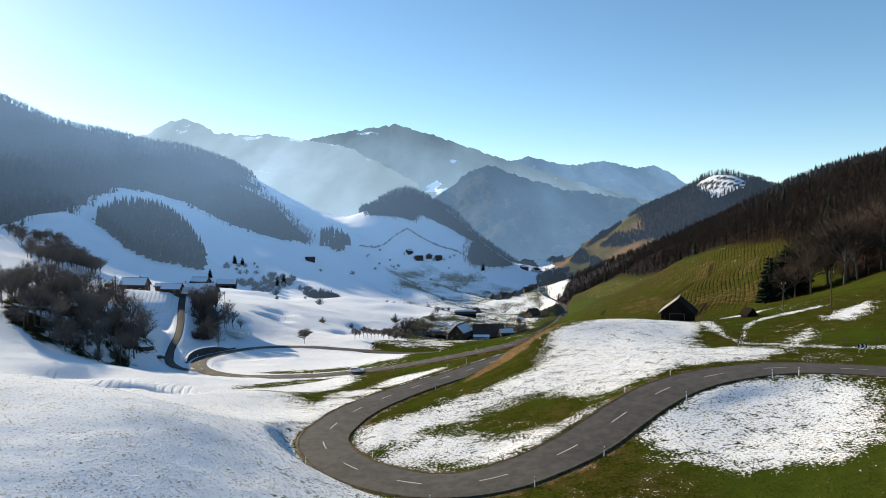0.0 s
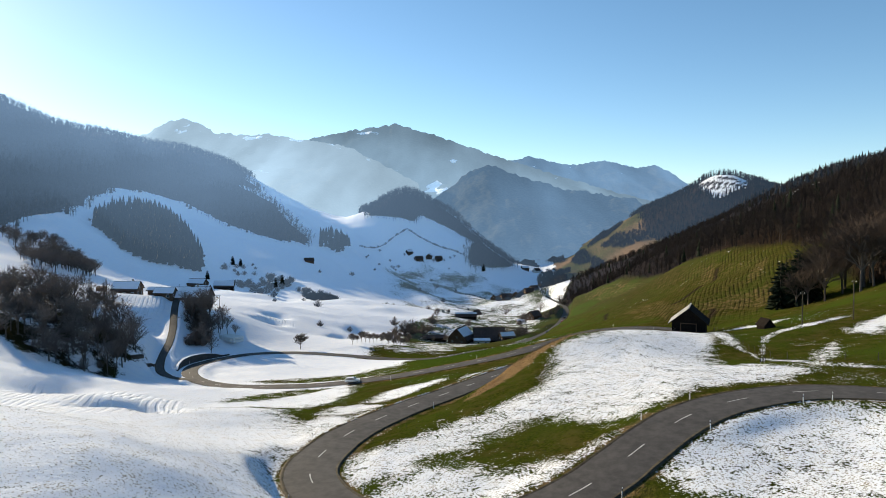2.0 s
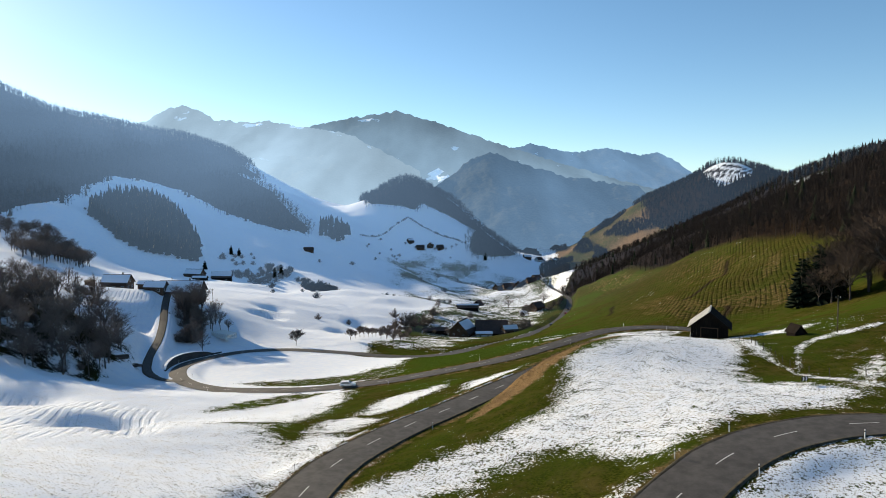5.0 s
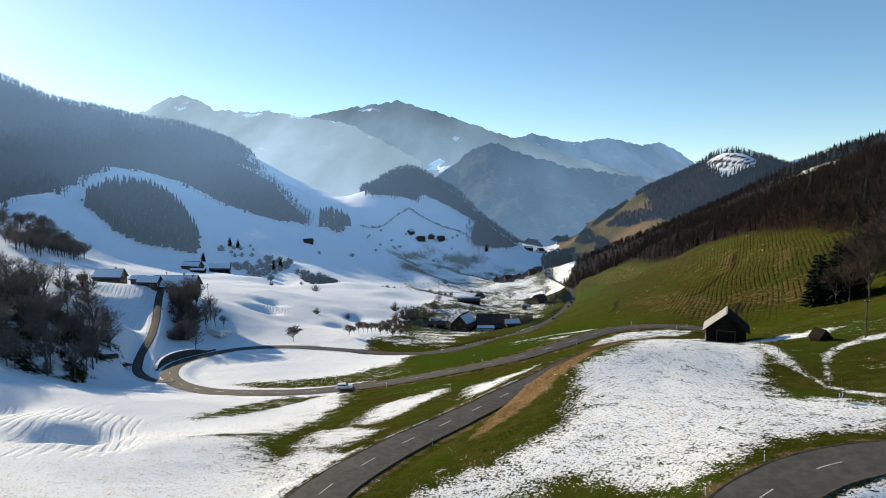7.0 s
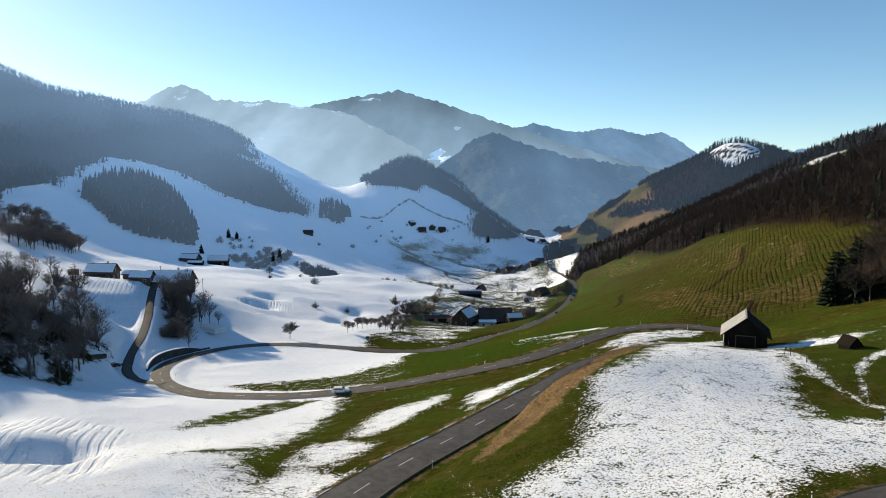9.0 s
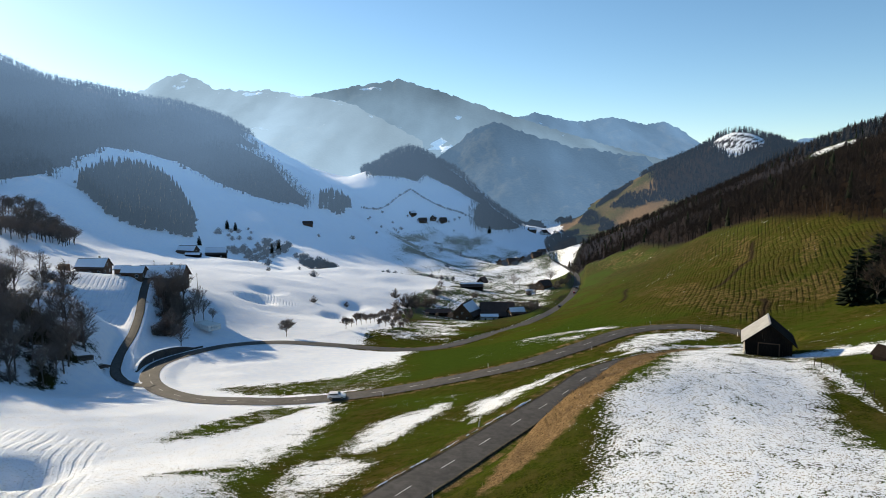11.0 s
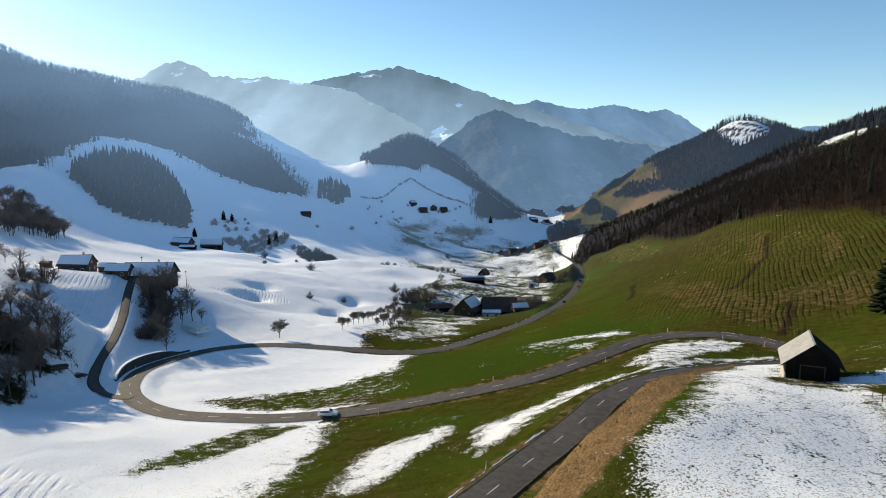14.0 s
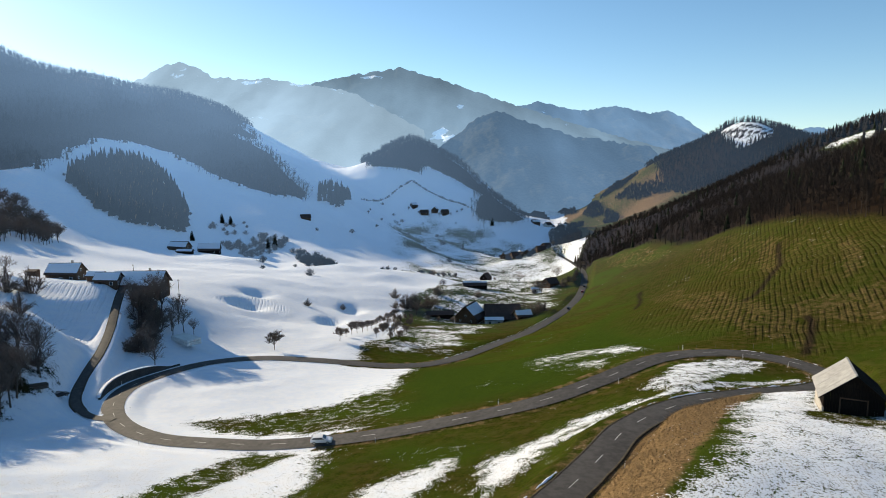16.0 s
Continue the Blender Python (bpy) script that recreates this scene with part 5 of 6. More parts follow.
# ---- buildings ----
def gable_house(name, x, y, turn, long, wide, wall_high, roof_high, label, category="house", wall_mat=None, roof_mat=None, snow=0.0, windows=2, over=0.6, base=None, plinth=0.0, door=True, chimney=False, group=""):
    """A house with its ridge along its own x: walls, gables, two roof slabs, openings."""
    wall_mat, roof_mat = wall_mat or BROWN_WOOD, roof_mat or TILE_ROOF
    z = min(spot(x + a, y + b) for a in (-wide / 3, wide / 3) for b in (-wide / 3, wide / 3)) if base is None else base
    ob = thing(name, pose(x, y, z, 0, 0, turn), label, category, group)
    h, w, t = long / 2, wide / 2, 0.25
    low = -1.5
    for s in (-1, 1):
        part("wall", box(bmesh.new(), -h, s * w - (t if s > 0 else 0), low, h, s * w + (0 if s > 0 else t), wall_high, 0.02), wall_mat, ob)
    for s in (-1, 1):
        xs = s * h - (t if s > 0 else 0)
        part("gable", solid(bmesh.new(), [(xs, -w + t, low), (xs, w - t, low), (xs, w - t, wall_high), (xs, 0, wall_high + roof_high - 0.1), (xs, -w + t, wall_high)], (t, 0, 0)), wall_mat, ob)
    if plinth:
        part("plinth", box(bmesh.new(), -h - 0.05, -w - 0.05, low, h + 0.05, w + 0.05, plinth, 0.03), PLASTER, ob, "light plastered ground floor")
    k = (w + over) / w
    eave, ridge = wall_high - roof_high * (k - 1), wall_high + roof_high
    for s in (-1, 1):
        roof = part("roof", solid(bmesh.new(), [(-h - over, 0, ridge), (h + over, 0, ridge), (h + over, s * w * k, eave), (-h - over, s * w * k, eave)], (0, 0, 0.16)), roof_mat, ob)
        if snow:
            rng2 = random.Random(int(x * 7 + y))
            a = rng2.uniform(0.02, 0.1)
            up = 0.17
            pts = [(-h - over + 0.1, s * w * k * a, ridge - (ridge - eave) * a + up), (h + over - 0.1, s * w * k * a, ridge - (ridge - eave) * a + up),
                   (h + over - 0.1, s * w * k * snow, ridge - (ridge - eave) * snow + up), (-h - over + 0.1, s * w * k * snow * 0.9, ridge - (ridge - eave) * snow * 0.9 + up)]
            part("snow_layer", solid(bmesh.new(), pts, (0, 0, 0.1)), SNOW, roof, "thin snow on the roof")
    if chimney:
        part("chimney", box(bmesh.new(), h * 0.3, -0.4 + w * 0.3, ridge - roof_high * 0.5, h * 0.3 + 0.7, 0.3 + w * 0.3, ridge + 0.9, 0.03), STONE, ob)
    floors = max(1, int(wall_high / 2.7))
    for s in (-1, 1):
        for f in range(floors):
            for i in range(windows):
                cx = -h + long * (i + 0.5) / windows
                cz = 1.0 + f * 2.7
                if door and s < 0 and f == 0 and i == 0:
                    d = part("door", box(bmesh.new(), cx - 0.5, s * (w + 0.03) - 0.03, 0, cx + 0.5, s * (w + 0.03) + 0.03, 2.05, 0.01), OLD_WOOD, ob)
                    continue
                win = part("window", box(bmesh.new(), cx - 0.6, s * (w + 0.03) - 0.04, cz, cx + 0.6, s * (w + 0.03) + 0.04, cz + 1.2, 0.01), WHITE_PAINT, ob)
                part("pane", box(bmesh.new(), cx - 0.5, s * (w + 0.055) - 0.03, cz + 0.1, cx + 0.5, s * (w + 0.055) + 0.03, cz + 1.1), GLASS, win)
        if windows:
            for f in range(floors + 1):
                n = 2 if f < floors else 1
                for i in range(n):
                    cy = -w + wide * (i + 0.5) / n
                    cz = 1.0 + f * 2.7
                    if cz + 1.3 > wall_high + roof_high * (1 - abs(cy) / w):
                        continue
                    win = part("window", box(bmesh.new(), s * (h + 0.03) - 0.04, cy - 0.55, cz, s * (h + 0.03) + 0.04, cy + 0.55, cz + 1.2, 0.01), WHITE_PAINT, ob)
                    part("pane", box(bmesh.new(), s * (h + 0.055) - 0.03, cy - 0.45, cz + 0.1, s * (h + 0.055) + 0.03, cy + 0.45, cz + 1.1), GLASS, win)
    return ob


def hay_barn():
    """The old barn by the bend: board walls, stone footing on one side, sheet roof painted pale on its sunward slope.
    """
    x, y, turn = 56.4, 153.6, 90 - 24
    z = -24.6
    ob = thing("hay_barn", pose(x, y, z, 0, 0, turn), "old board barn above the road, boards painted shade-dark, sunward roof slope painted pale", "barn")
    h, w, wall, ridge = 4.0, 3.5, 3.4, 6.3
    # board by board walls; the gable end facing the slope has a gate
    boards = 22
    for s in (-1, 1):
        for i in range(boards):
            a, b = -h + 2 * h * i / boards, -h + 2 * h * (i + 1) / boards - 0.02
            off = 0.012 * ((i * 7) % 3)
            part("plank", box(bmesh.new(), a, s * w - 0.06 + s * off, -1.0, b, s * w + 0.06 + s * off, wall), OLD_WOOD, ob)
    for s in (-1, 1):
        for i in range(20):
            a, b = -w + 2 * w * i / 20, -w + 2 * w * (i + 1) / 20 - 0.02
            top_a, top_b = [wall + (ridge - wall) * (1 - abs(v) / w) - 0.05 for v in (a, b)]
            xs = s * (h + 0.012 * ((i * 5) % 3))
            part("plank", solid(bmesh.new(), [(xs, a, -1.0), (xs, b, -1.0), (xs, b, top_b), (xs, a, top_a)], (0.08 * s, 0, 0)), OLD_WOOD, ob)
    part("gate", box(bmesh.new(), -h - 0.2, -1.5, 0.0, -h - 0.12, 1.5, 2.7, 0.02), OLD_WOOD, ob, "dark double barn gate")
    for yy in (-1.62, 1.62):
        part("gate_post", box(bmesh.new(), -h - 0.24, yy - 0.09, -0.2, -h - 0.1, yy + 0.09, 2.9, 0.02), BROWN_WOOD, ob)
    part("gate_lintel", box(bmesh.new(), -h - 0.25, -1.7, 2.82, -h - 0.1, 1.7, 3.0, 0.02), BROWN_WOOD, ob, "brown weathered lintel beam")
    part("hatch", box(bmesh.new(), -h - 0.18, -0.45, 3.7, -h - 0.1, 0.45, 4.4, 0.02), OLD_WOOD, ob)
    part("footing", box(bmesh.new(), -h - 0.1, w - 0.15, -1.4, h + 0.1, w + 0.25, 1.3, 0.08), STONE, ob, "pale rubble stone footing")
    over, k = 0.7, (w + 0.75) / w
    eave = wall - (ridge - wall) * (k - 1)
    for s in (-1, 1):
        for i in range(6):
            a, b = -h - over + (2 * h + 2 * over) * i / 6, -h - over + (2 * h + 2 * over) * (i + 1) / 6 - 0.012
            lift = 0.025 * (i % 2)
            # Sunward slope coloured pale as lit, the other near-black as shaded.
            part("roof_sheet", solid(bmesh.new(), [(a, 0, ridge + lift), (b, 0, ridge + lift), (b, s * w * k, eave + lift), (a, s * w * k, eave + lift)], (0, 0, 0.07)), SHEET_ROOF if s > 0 else OLD_WOOD, ob)
    part("ridge_cap", box(bmesh.new(), -h - over, -0.18, ridge + 0.05, h + over, 0.18, ridge + 0.16, 0.04), SHEET_ROOF, ob)
    for s in (-1, 1):
        part("rafter", solid(bmesh.new(), [(-h - over + 0.06, 0, ridge - 0.18), (-h - over + 0.06, s * w * k, eave - 0.18), (-h - over + 0.06, s * w * k, eave), (-h - over + 0.06, 0, ridge)], (0.12, 0, 0)), OLD_WOOD, ob)
    return ob


hay_barn()
gable_house("shed", 64.7, 135.7, 100, 2.3, 2.1, 0.9, 1.2, "small dark wooden shed on a grassy bank", "shed", OLD_WOOD, OLD_WOOD, windows=0, over=0.25, door=False)
# farm in the valley
gable_house("farmhouse", 12, 436, 68, 15, 13, 6.5, 6.5, "large timber farmhouse with a steep snow-dusted roof", "farmhouse", snow=0.75, windows=4, over=1.3, plinth=2.6, chimney=True)
gable_house("cow_barn", 31, 438, 2, 19, 12, 5.0, 6.5, "long dark barn with a steep tiled roof", "barn", OLD_WOOD, windows=3, over=1.2)
gable_house("wagon_shed", 25.5, 428, 2, 10, 5, 3.0, 1.2, "low shed with a snow-covered roof beside a barn", "shed", PLASTER, snow=0.95, windows=2)
gable_house("stable", 42, 430, 20, 9, 7, 3.0, 3.0, "small stable with a snowy tiled roof", "barn", snow=0.8, windows=2)
gable_house("tool_shed", -6, 455, 8, 16, 6, 2.6, 1.6, "long low dark shed behind an orchard", "shed", OLD_WOOD, windows=0)
gable_house("field_hut", 35, 680, 60, 9, 8, 4.0, 4.5, "dark wooden hut on a rise in the fields", "hut", OLD_WOOD, windows=1)
gable_house("field_barn", 19, 541, 4, 17, 7, 3.0, 2.5, "low dark barn with patches of snow on its roof", "barn", OLD_WOOD, snow=0.4, windows=0)
gable_house("cottage", 81, 578, 40, 11, 9, 4.0, 4.0, "brown cottage between bare bushes", "house", windows=2, chimney=True)
gable_house("garden_shed", 68, 572, 10, 6, 4, 2.4, 1.0, "small shed with a white snowy roof", "shed", PLASTER, snow=0.98, windows=1)
# farm on the terrace
gable_house("terrace_farmhouse", -117, 305, 4, 17, 11, 4.6, 4.2, "brown timber farmhouse with a snow-covered roof", "farmhouse", snow=0.97, windows=4, over=1.0, chimney=True)
gable_house("farm_annex", -126, 299, 4, 8, 6, 3.0, 2.2, "low annex with a snowy roof beside a farmhouse", "house", snow=0.97, windows=2)
gable_house("lean_to", -131.5, 301, 4, 5, 5, 2.6, 1.2, "small lean-to shed under snow", "shed", snow=0.97, windows=0)
gable_house("farm_cottage", -149, 311, 6, 11, 9, 3.6, 3.4, "brown timber house with a partly snow-free roof", "house", BROWN_WOOD, snow=0.9, windows=3, chimney=True)
gable_house("woodshed", -160.5, 309, 6, 3.4, 3, 2.4, 0.5, "small brown woodshed in the snow", "shed", windows=0, over=0.2)
gable_house("upper_farmhouse", -224, 594, -8, 15, 11, 4.0, 4.5, "dark farmhouse in the shade of a snowy slope", "farmhouse", snow=0.85, windows=3, group="upper farm")
gable_house("upper_barn", -206, 612, 12, 17, 11, 4.0, 5.0, "dark barn with a snowy roof in the shade", "barn", OLD_WOOD, snow=0.8, windows=2, group="upper farm")
gable_house("upper_shed", -214, 580, 0, 12, 5, 2.4, 1.6, "low shed on a shaded snowy slope", "shed", OLD_WOOD, snow=0.9, windows=0, group="upper farm")
gable_house("slope_hut", -169, 818, 20, 11, 9, 3.2, 3.2, "small wooden hut alone on a snowy slope", "hut", windows=0)
for i, (hx, hy, ht, hl) in enumerate(((-42, 1128, 10, 13), (-24, 1136, 80, 14), (-8, 1130, 20, 11), (-60, 1140, 40, 10))):
    gable_house("slope_farmhouse", hx, hy, ht, hl, 10, 4, 4.5, "far farmhouse on a sunlit snowy slope", "farmhouse", snow=0.7 * (i % 2), windows=2, group="far farm")
for i, (hx, hy, ht, hl) in enumerate(((86, 888, 15, 14), (103, 900, 70, 15), (118, 893, 10, 12), (95, 918, 100, 13), (128, 915, 30, 12), (74, 905, 50, 11))):
    gable_house("hamlet_house", hx, hy, ht, hl, 10, 4.2, 5, "dark farmhouse in a hamlet among bare trees", "house", snow=0.5 * (i % 2), windows=2, group="hamlet houses")
for i in range(12):
    gable_house("village_house", 150 + 17 * (i % 4) + 5 * (i % 3), 1180 + 55 * (i // 4) + 11 * (i % 2), 37 * i, 12, 9, 4.5, 4.5, "small far house in the valley village", "house", PLASTER if i % 2 else BROWN_WOOD, snow=0.6 * (i % 3 == 0), windows=2, group="village houses")


# ---- along the roads ----
def along(line, at):
    """Point and direction at a distance along a line."""
    step = np.concatenate([[0], np.cumsum(np.linalg.norm(np.diff(line[:, :2], axis=0), axis=1))])
    p = np.array([np.interp(at, step, line[:, k]) for k in range(3)])
    q = np.array([np.interp(at + 0.5, step, line[:, k]) for k in range(3)])
    d = (q - p) / (np.linalg.norm(q - p) + 1e-9)
    return p, d


at = 60.0
while at < 560:
    vs, fs = [], []
    for i in range(4):
        p, d = along(MAIN_ROAD, at + 3.0 * i / 3)
        n = np.array((d[1], -d[0], 0))
        for s in (-0.07, 0.07):
            vs.append(p + n * s + np.array((0, 0, 0.075)))
        if i:
            fs.append((2 * i - 2, 2 * i - 1, 2 * i + 1, 2 * i))
    mesh_object("lane_dash", vs, fs, MARKING, road)
    at += 9.0

reflector = thing("marker_post", Matrix(), "white roadside marker post with a black band", "marker post", "marker posts")
part("post", box(bmesh.new(), -0.045, -0.04, -0.3, 0.045, 0.04, 1.0, 0.015), WHITE_PAINT, reflector)
part("band", box(bmesh.new(), -0.05, -0.045, 0.7, 0.05, 0.045, 0.86, 0.01), BLACK_RUBBER, reflector, "black reflector band")
first = True
for at, side in [(70 + 22 * i, 1 if i % 2 else -1) for i in range(10)] + [(118, -1), (134, -1), (150, -1), (166, -1), (182, -1), (128, 1), (160, 1)] + [(300 + 12 * i, -1) for i in range(6)] + [(372 + 25 * i, (-1) ** i) for i in range(9)]:
    p, d = along(MAIN_ROAD, at)
    px, py = p[0] + d[1] * 3.7 * side, p[1] - d[0] * 3.7 * side
    m = pose(px, py, p[2] - 0.1, random.uniform(-4, 4), random.uniform(-4, 4), math.degrees(math.atan2(d[1], d[0])))
    if first:
        reflector.matrix_world = m
        first = False
    else:
        copy_thing(reflector, m)


def retaining_wall():
    """A dark stone wall under the bank at the lower bend, capped with snow."""
    k = [i for i, p in enumerate(MAIN_ROAD) if p[1] > 224 and p[1] < 258 and p[0] < -70]
    vs, fs, cv, cf = [], [], [], []
    for n, i in enumerate(k):
        p, q = MAIN_ROAD[i], MAIN_ROAD[i + 1]
        d = (q - p)[:2] / np.linalg.norm((q - p)[:2])
        o = np.array((-d[1], d[0]))
        u = n / (len(k) - 1)
        high = 0.5 + 2.0 * math.sin(math.pi * min(1, u * 1.15)) ** 0.6 if u < 0.87 else 0.5
        a, b = p[:2] + o * 3.75, p[:2] + o * 4.35
        for c, zz in ((a, -0.5), (a + o * 0.12, high), (b, high), (b, -0.5)):
            vs.append((c[0], c[1], p[2] + zz))
        for c, zz in ((a + o * 0.08, high + 0.004), (a + o * 0.2, high + 0.18), (b + o * 0.3, high + 0.16), (b + o * 0.3, high - 0.3)):
            cv.append((c[0], c[1], p[2] + zz))
        if n:
            for j in range(4):
                m = (j + 1) % 4
                for f in (fs, cf):
                    f.append((4 * n - 4 + j, 4 * n - 4 + m, 4 * n + m, 4 * n + j))
    for f in (fs, cf):
        e = 4 * (len(k) - 1)
        f.extend(((3, 2, 1, 0), (e, e + 1, e + 2, e + 3)))
    ob = tagged(mesh_object("retaining_wall", vs, fs, DARK_STONE), "dark retaining wall along the road bend", "wall", kind="structure")
    mesh_object("snow_cap", cv, cf, SNOW, ob)
    return ob


retaining_wall()


def bale_stack():
    """Wrapped round bales in four rows, two high."""
    z = max(spot(-88.5 + a, 275.5 + b) for a in (-4, 0, 4) for b in (-3, 0, 3))
    ob = thing("bale_stack", pose(-88.5, 275.5, z - 0.5, 0, 0, -37), "stack of white wrapped hay bales under thin snow", "hay bales")
    for row in range(4):
        for tier in range(2):
            for i in range(8):
                bm = bmesh.new()
                bmesh.ops.create_cone(bm, cap_ends=True, segments=12, radius1=0.62, radius2=0.62, depth=1.2, matrix=Matrix.Translation((-4.5 + 1.27 * i, -2 + row * 1.3, 0.62 + 1.12 * tier)) @ Matrix.Rotation(math.pi / 2, 4, "X"))
                bmesh.ops.bevel(bm, geom=[e for e in bm.edges if len(e.link_faces) == 2 and e.calc_face_angle() > 1], offset=0.08, segments=2, affect="EDGES")
                part("bale", bm, WRAP, ob)
    return ob


bale_stack()


def car(x, y, z, turn, paint, label, group=""):
    ob = thing("car", pose(x, y, z, 0, 0, turn), label, "car", group)
    bm = bmesh.new()
    side = [(-2.05, 0.35), (-2.1, 0.75), (-1.95, 1.02), (-1.55, 1.42), (0.25, 1.47), (0.95, 1.0), (1.95, 0.85), (2.1, 0.6), (2.05, 0.35)]
    solid(bm, [(px, -0.86, pz) for px, pz in side], (0, 1.72, 0))
    bmesh.ops.bevel(bm, geom=list(bm.edges), offset=0.07, segments=2, affect="EDGES")
    part("body", bm, paint, ob)
    for s in (-1, 1):
        part("side_window", solid(bmesh.new(), [(-1.7, s * 0.865, 1.02), (0.75, s * 0.865, 1.02), (0.2, s * 0.865, 1.38), (-1.45, s * 0.865, 1.36)], (0, 0.02 * s, 0)), GLASS, ob)
    part("windscreen", solid(bmesh.new(), [(0.33, -0.72, 1.44), (0.33, 0.72, 1.44), (0.92, 0.74, 1.05), (0.92, -0.74, 1.05)], (0.03, 0, 0.03)), GLASS, ob)
    part("rear_window", solid(bmesh.new(), [(-1.66, -0.7, 1.36), (-1.66, 0.7, 1.36), (-1.96, 0.72, 1.05), (-1.96, -0.72, 1.05)], (-0.03, 0, 0.02)), GLASS, ob)
    for wx in (-1.3, 1.3):
        for s in (-1, 1):
            bm = bmesh.new()
            rod(bm, (wx, s * 0.68, 0.32), (wx, s * 0.9, 0.32), 0.32, 0.32, 14)
            wheel = part("wheel", bm, BLACK_RUBBER, ob)
            part("rim", rod(bmesh.new(), (wx, s * 0.89, 0.32), (wx, s * 0.92, 0.32), 0.2, 0.19, 10), METAL, wheel)
    for s in (-1, 1):
        part("headlight", box(bmesh.new(), 2.0, s * 0.62 - 0.16, 0.64, 2.1, s * 0.62 + 0.16, 0.78, 0.02), METAL, ob)
        part("tail_light", box(bmesh.new(), -2.13, s * 0.7 - 0.1, 0.75, -2.05, s * 0.7 + 0.1, 0.95, 0.02), RED_PAINT, ob)
    return ob


car(-25, 184.9, -43.8, 3, WHITE_PAINT, "small white car driving on the mountain road")
for at_y, paint, text in ((452, DARK_PAINT, "dark car on the valley road"), (530, RED_PAINT, "red car on the valley road"), (560, DARK_PAINT, "dark car on the valley road")):
    i = int(np.argmin(np.abs(MAIN_ROAD[:, 1] - at_y)))
    p, q = MAIN_ROAD[i], MAIN_ROAD[i + 1]
    car(p[0] + 1.2, p[1], p[2] + 0.06, math.degrees(math.atan2(q[1] - p[1], q[0] - p[0])), paint, text)


def chevron_board(x, y, turn):
    ob = thing("bend_sign", pose(x, y, spot(x, y), 0, 0, turn), "black and white chevron sign at a road bend", "road sign", "bend signs")
    part("board", box(bmesh.new(), -0.6, -0.03, 0.7, 0.6, 0.03, 1.25, 0.01), BLACK_RUBBER, ob)
    for i in range(2):
        for s in (-1, 1):
            cx = -0.3 + 0.55 * i
            part("arrow", solid(bmesh.new(), [(cx - 0.17, -0.036, 0.975 + 0.24 * s), (cx + 0.03, -0.036, 0.975 + 0.24 * s), (cx + 0.22, -0.036, 0.975), (cx + 0.02, -0.036, 0.975)], (0, -0.006, 0)), WHITE_PAINT, ob)
    for sx in (-0.4, 0.4):
        part("leg", rod(bmesh.new(), (sx, 0.06, -0.4), (sx, 0.06, 1.2), 0.035, 0.035), METAL, ob)


chevron_board(47, 101, 25)
chevron_board(59, 90, -10)


def wooden_pole(x, y, tall, label="tall wooden utility pole in a meadow"):
    ob = thing("utility_pole", pose(x, y, spot(x, y), 1, -1, 0), label, "pole", "utility poles")
    part("mast", rod(bmesh.new(), (0, 0, -0.5), (0, 0, tall), 0.13, 0.09, 8), POLE_WOOD, ob)
    part("crossbar", box(bmesh.new(), -0.5, -0.05, tall - 0.5, 0.5, 0.05, tall - 0.38, 0.01), POLE_WOOD, ob)
    for sx in (-0.4, 0.4):
        part("insulator", rod(bmesh.new(), (sx, 0, tall - 0.4), (sx, 0, tall - 0.2), 0.05, 0.035, 8), WHITE_PAINT, ob)


for px, py, tall in ((70, 132, 6.6), (78, 129, 7.6), (-107, 315, 8), (-132, 330, 8), (62, 590, 8)):
    wooden_pole(px, py, tall)


def fence_post(x, y, tall=1.1):
    ob = thing("fence_post", pose(x, y, spot(x, y), random.uniform(-5, 5), random.uniform(-5, 5), random.uniform(0, 90)), "dark weathered wooden fence post", "post", "fence posts")
    part("stake", rod(bmesh.new(), (0, 0, -0.3), (0, 0, tall), 0.06, 0.05, 7), POLE_WOOD, ob)


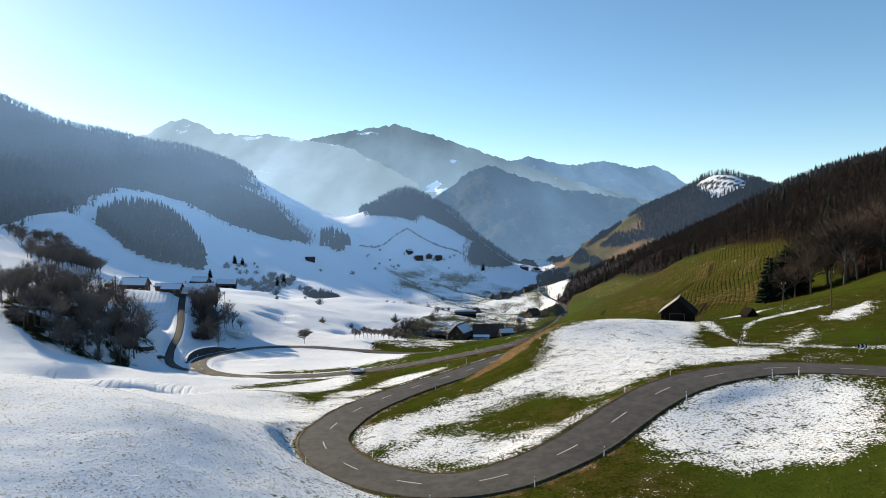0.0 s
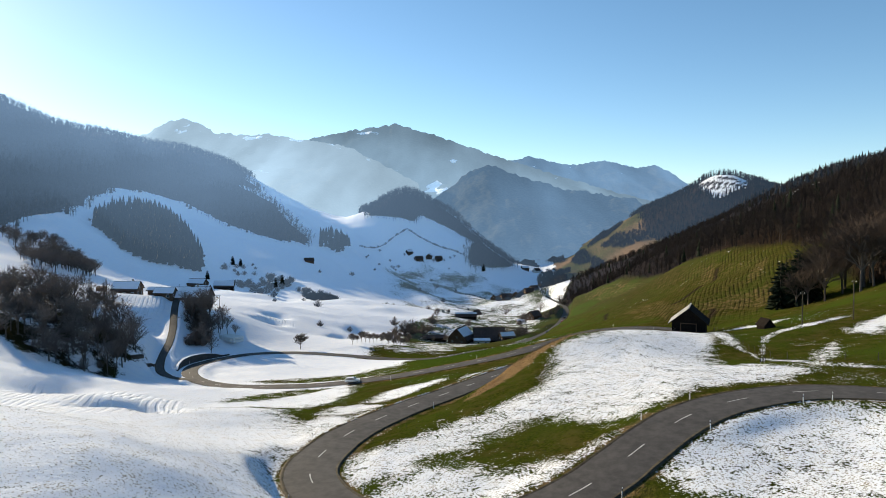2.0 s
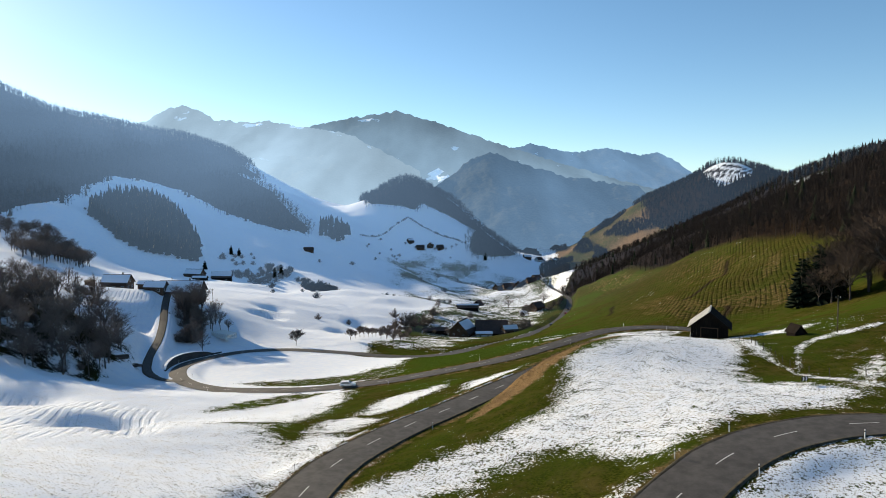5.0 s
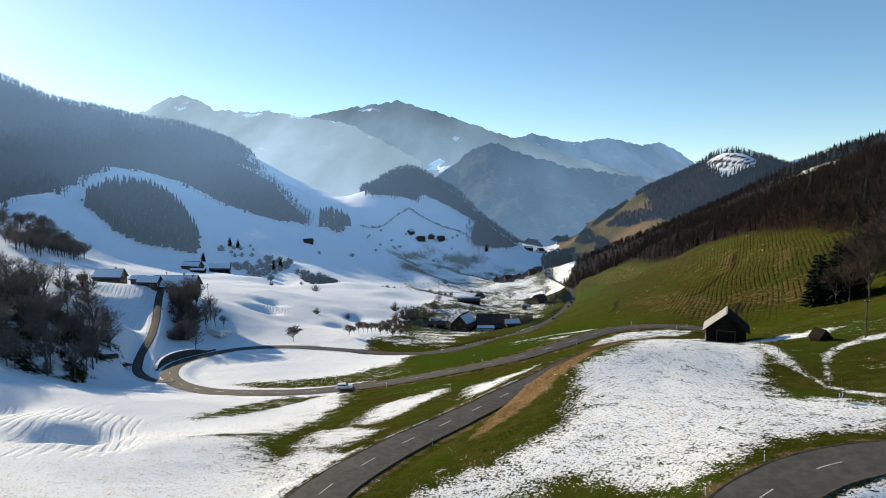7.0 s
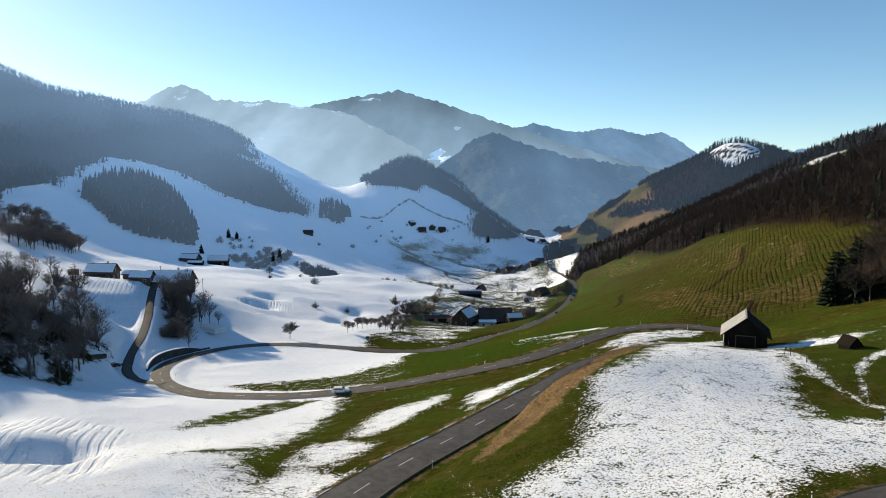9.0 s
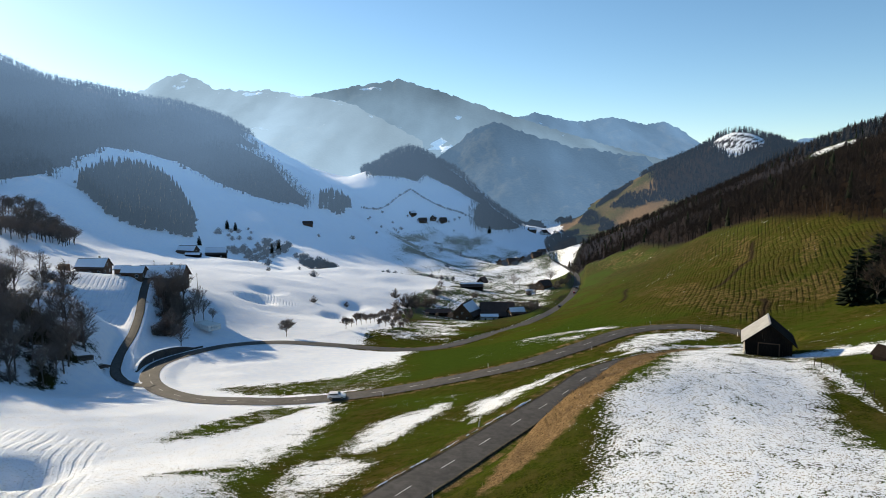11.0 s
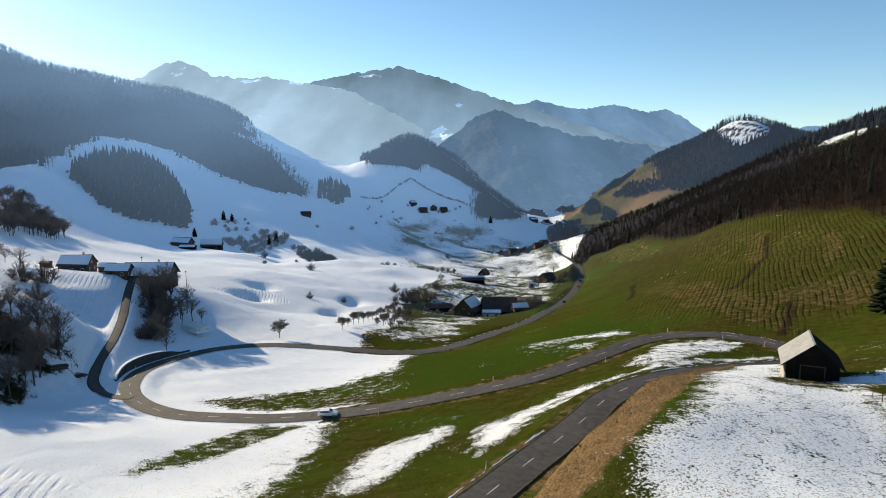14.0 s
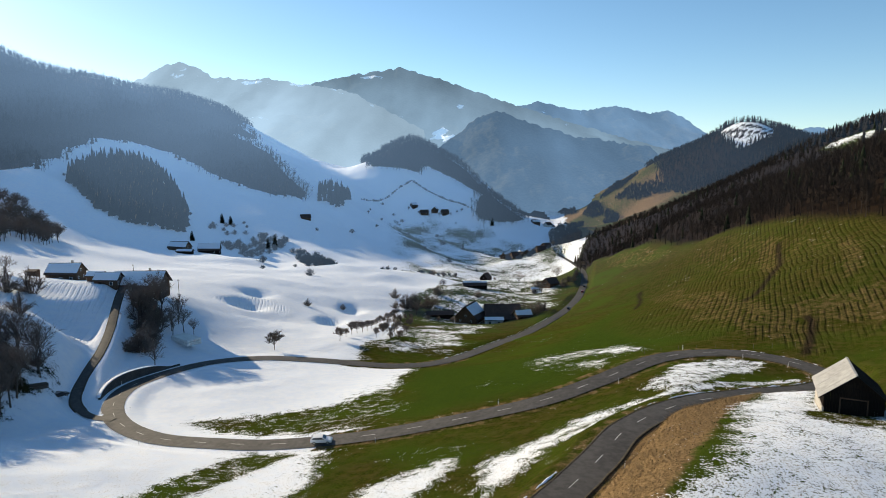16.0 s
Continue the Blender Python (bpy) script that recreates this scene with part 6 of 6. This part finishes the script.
for i in range(9):
    fence_post(46 + 4.2 * i + random.uniform(-0.5, 0.5), 215.5 - 0.03 * (i - 3) ** 2 * 6)
for px, py in [(54.5 - 0.18 * k, 136 - 2.6 * k) for k in range(11)] + [(54 + 2.4 * k, 107 - 3.4 * k) for k in range(6)]:
    fence_post(px + random.uniform(-0.3, 0.3), py, 1.2)


def log_pile(x, y, turn, label):
    ob = thing("log_pile", pose(x, y, spot(x, y), 0, 0, turn), label, "logs")
    rng3 = random.Random(int(x * 3))
    for tier in range(3):
        for i in range(6 - tier):
            cy, cz = (i + tier * 0.5) * 0.42 - 1.2, 0.2 + tier * 0.36
            part("log", rod(bmesh.new(), (-2 + rng3.uniform(-0.3, 0.3), cy, cz), (2 + rng3.uniform(-0.3, 0.3), cy, cz), 0.21, 0.18, 9), BARK, ob)


log_pile(-99, 214, 30, "pile of dark logs beside the lane")
car(-97.5, 219.5, spot(-97.5, 219.5) + 0.1, 60, DARK_PAINT, "dark parked car beside the lane")


def snow_bank(start, end, side, away=3.35):
    """The ploughed, half-melted snow ridge along a road edge."""
    line = [along(MAIN_ROAD, a) for a in np.arange(start, end, 0.5)]
    vs, fs = [], []
    for i, (p, d) in enumerate(line):
        n = np.array((d[1], -d[0], 0)) * side
        u = 0.15 + 0.7 * noise.noise((p[0] * 0.3, p[1] * 0.3, side)) + 0.6 * noise.noise((p[0] * 1.9, p[1] * 1.9, 3))
        w, h = 0.05 + 0.26 * max(0, u), -0.16 + 0.3 * max(0, u)
        wave = 0.22 * noise.noise((p[0] * 0.8, p[1] * 0.8, 9))
        for off, up in ((-w, -0.14), (-w * 0.5, h * 0.8), (w * 0.4, h), (w, -0.14)):
            vs.append(p + n * (away + wave + off) + np.array((0, 0, up)))
        if i:
            for j in range(3):
                fs.append((4 * i - 4 + j, 4 * i - 3 + j, 4 * i + 1 + j, 4 * i + j))
    ob = mesh_object("snow_bank", vs, fs, SNOW, smooth_faces=True)
    return tagged(ob, "thin ridge of dirty ploughed snow along the road", "snow", kind="stuff")


for start, end, side in ((100, 128, -1), (205, 262, -1), (290, 335, -1), (345, 362, 1), (660, 800, -1), (310, 328, 1)):
    snow_bank(start, end, side)
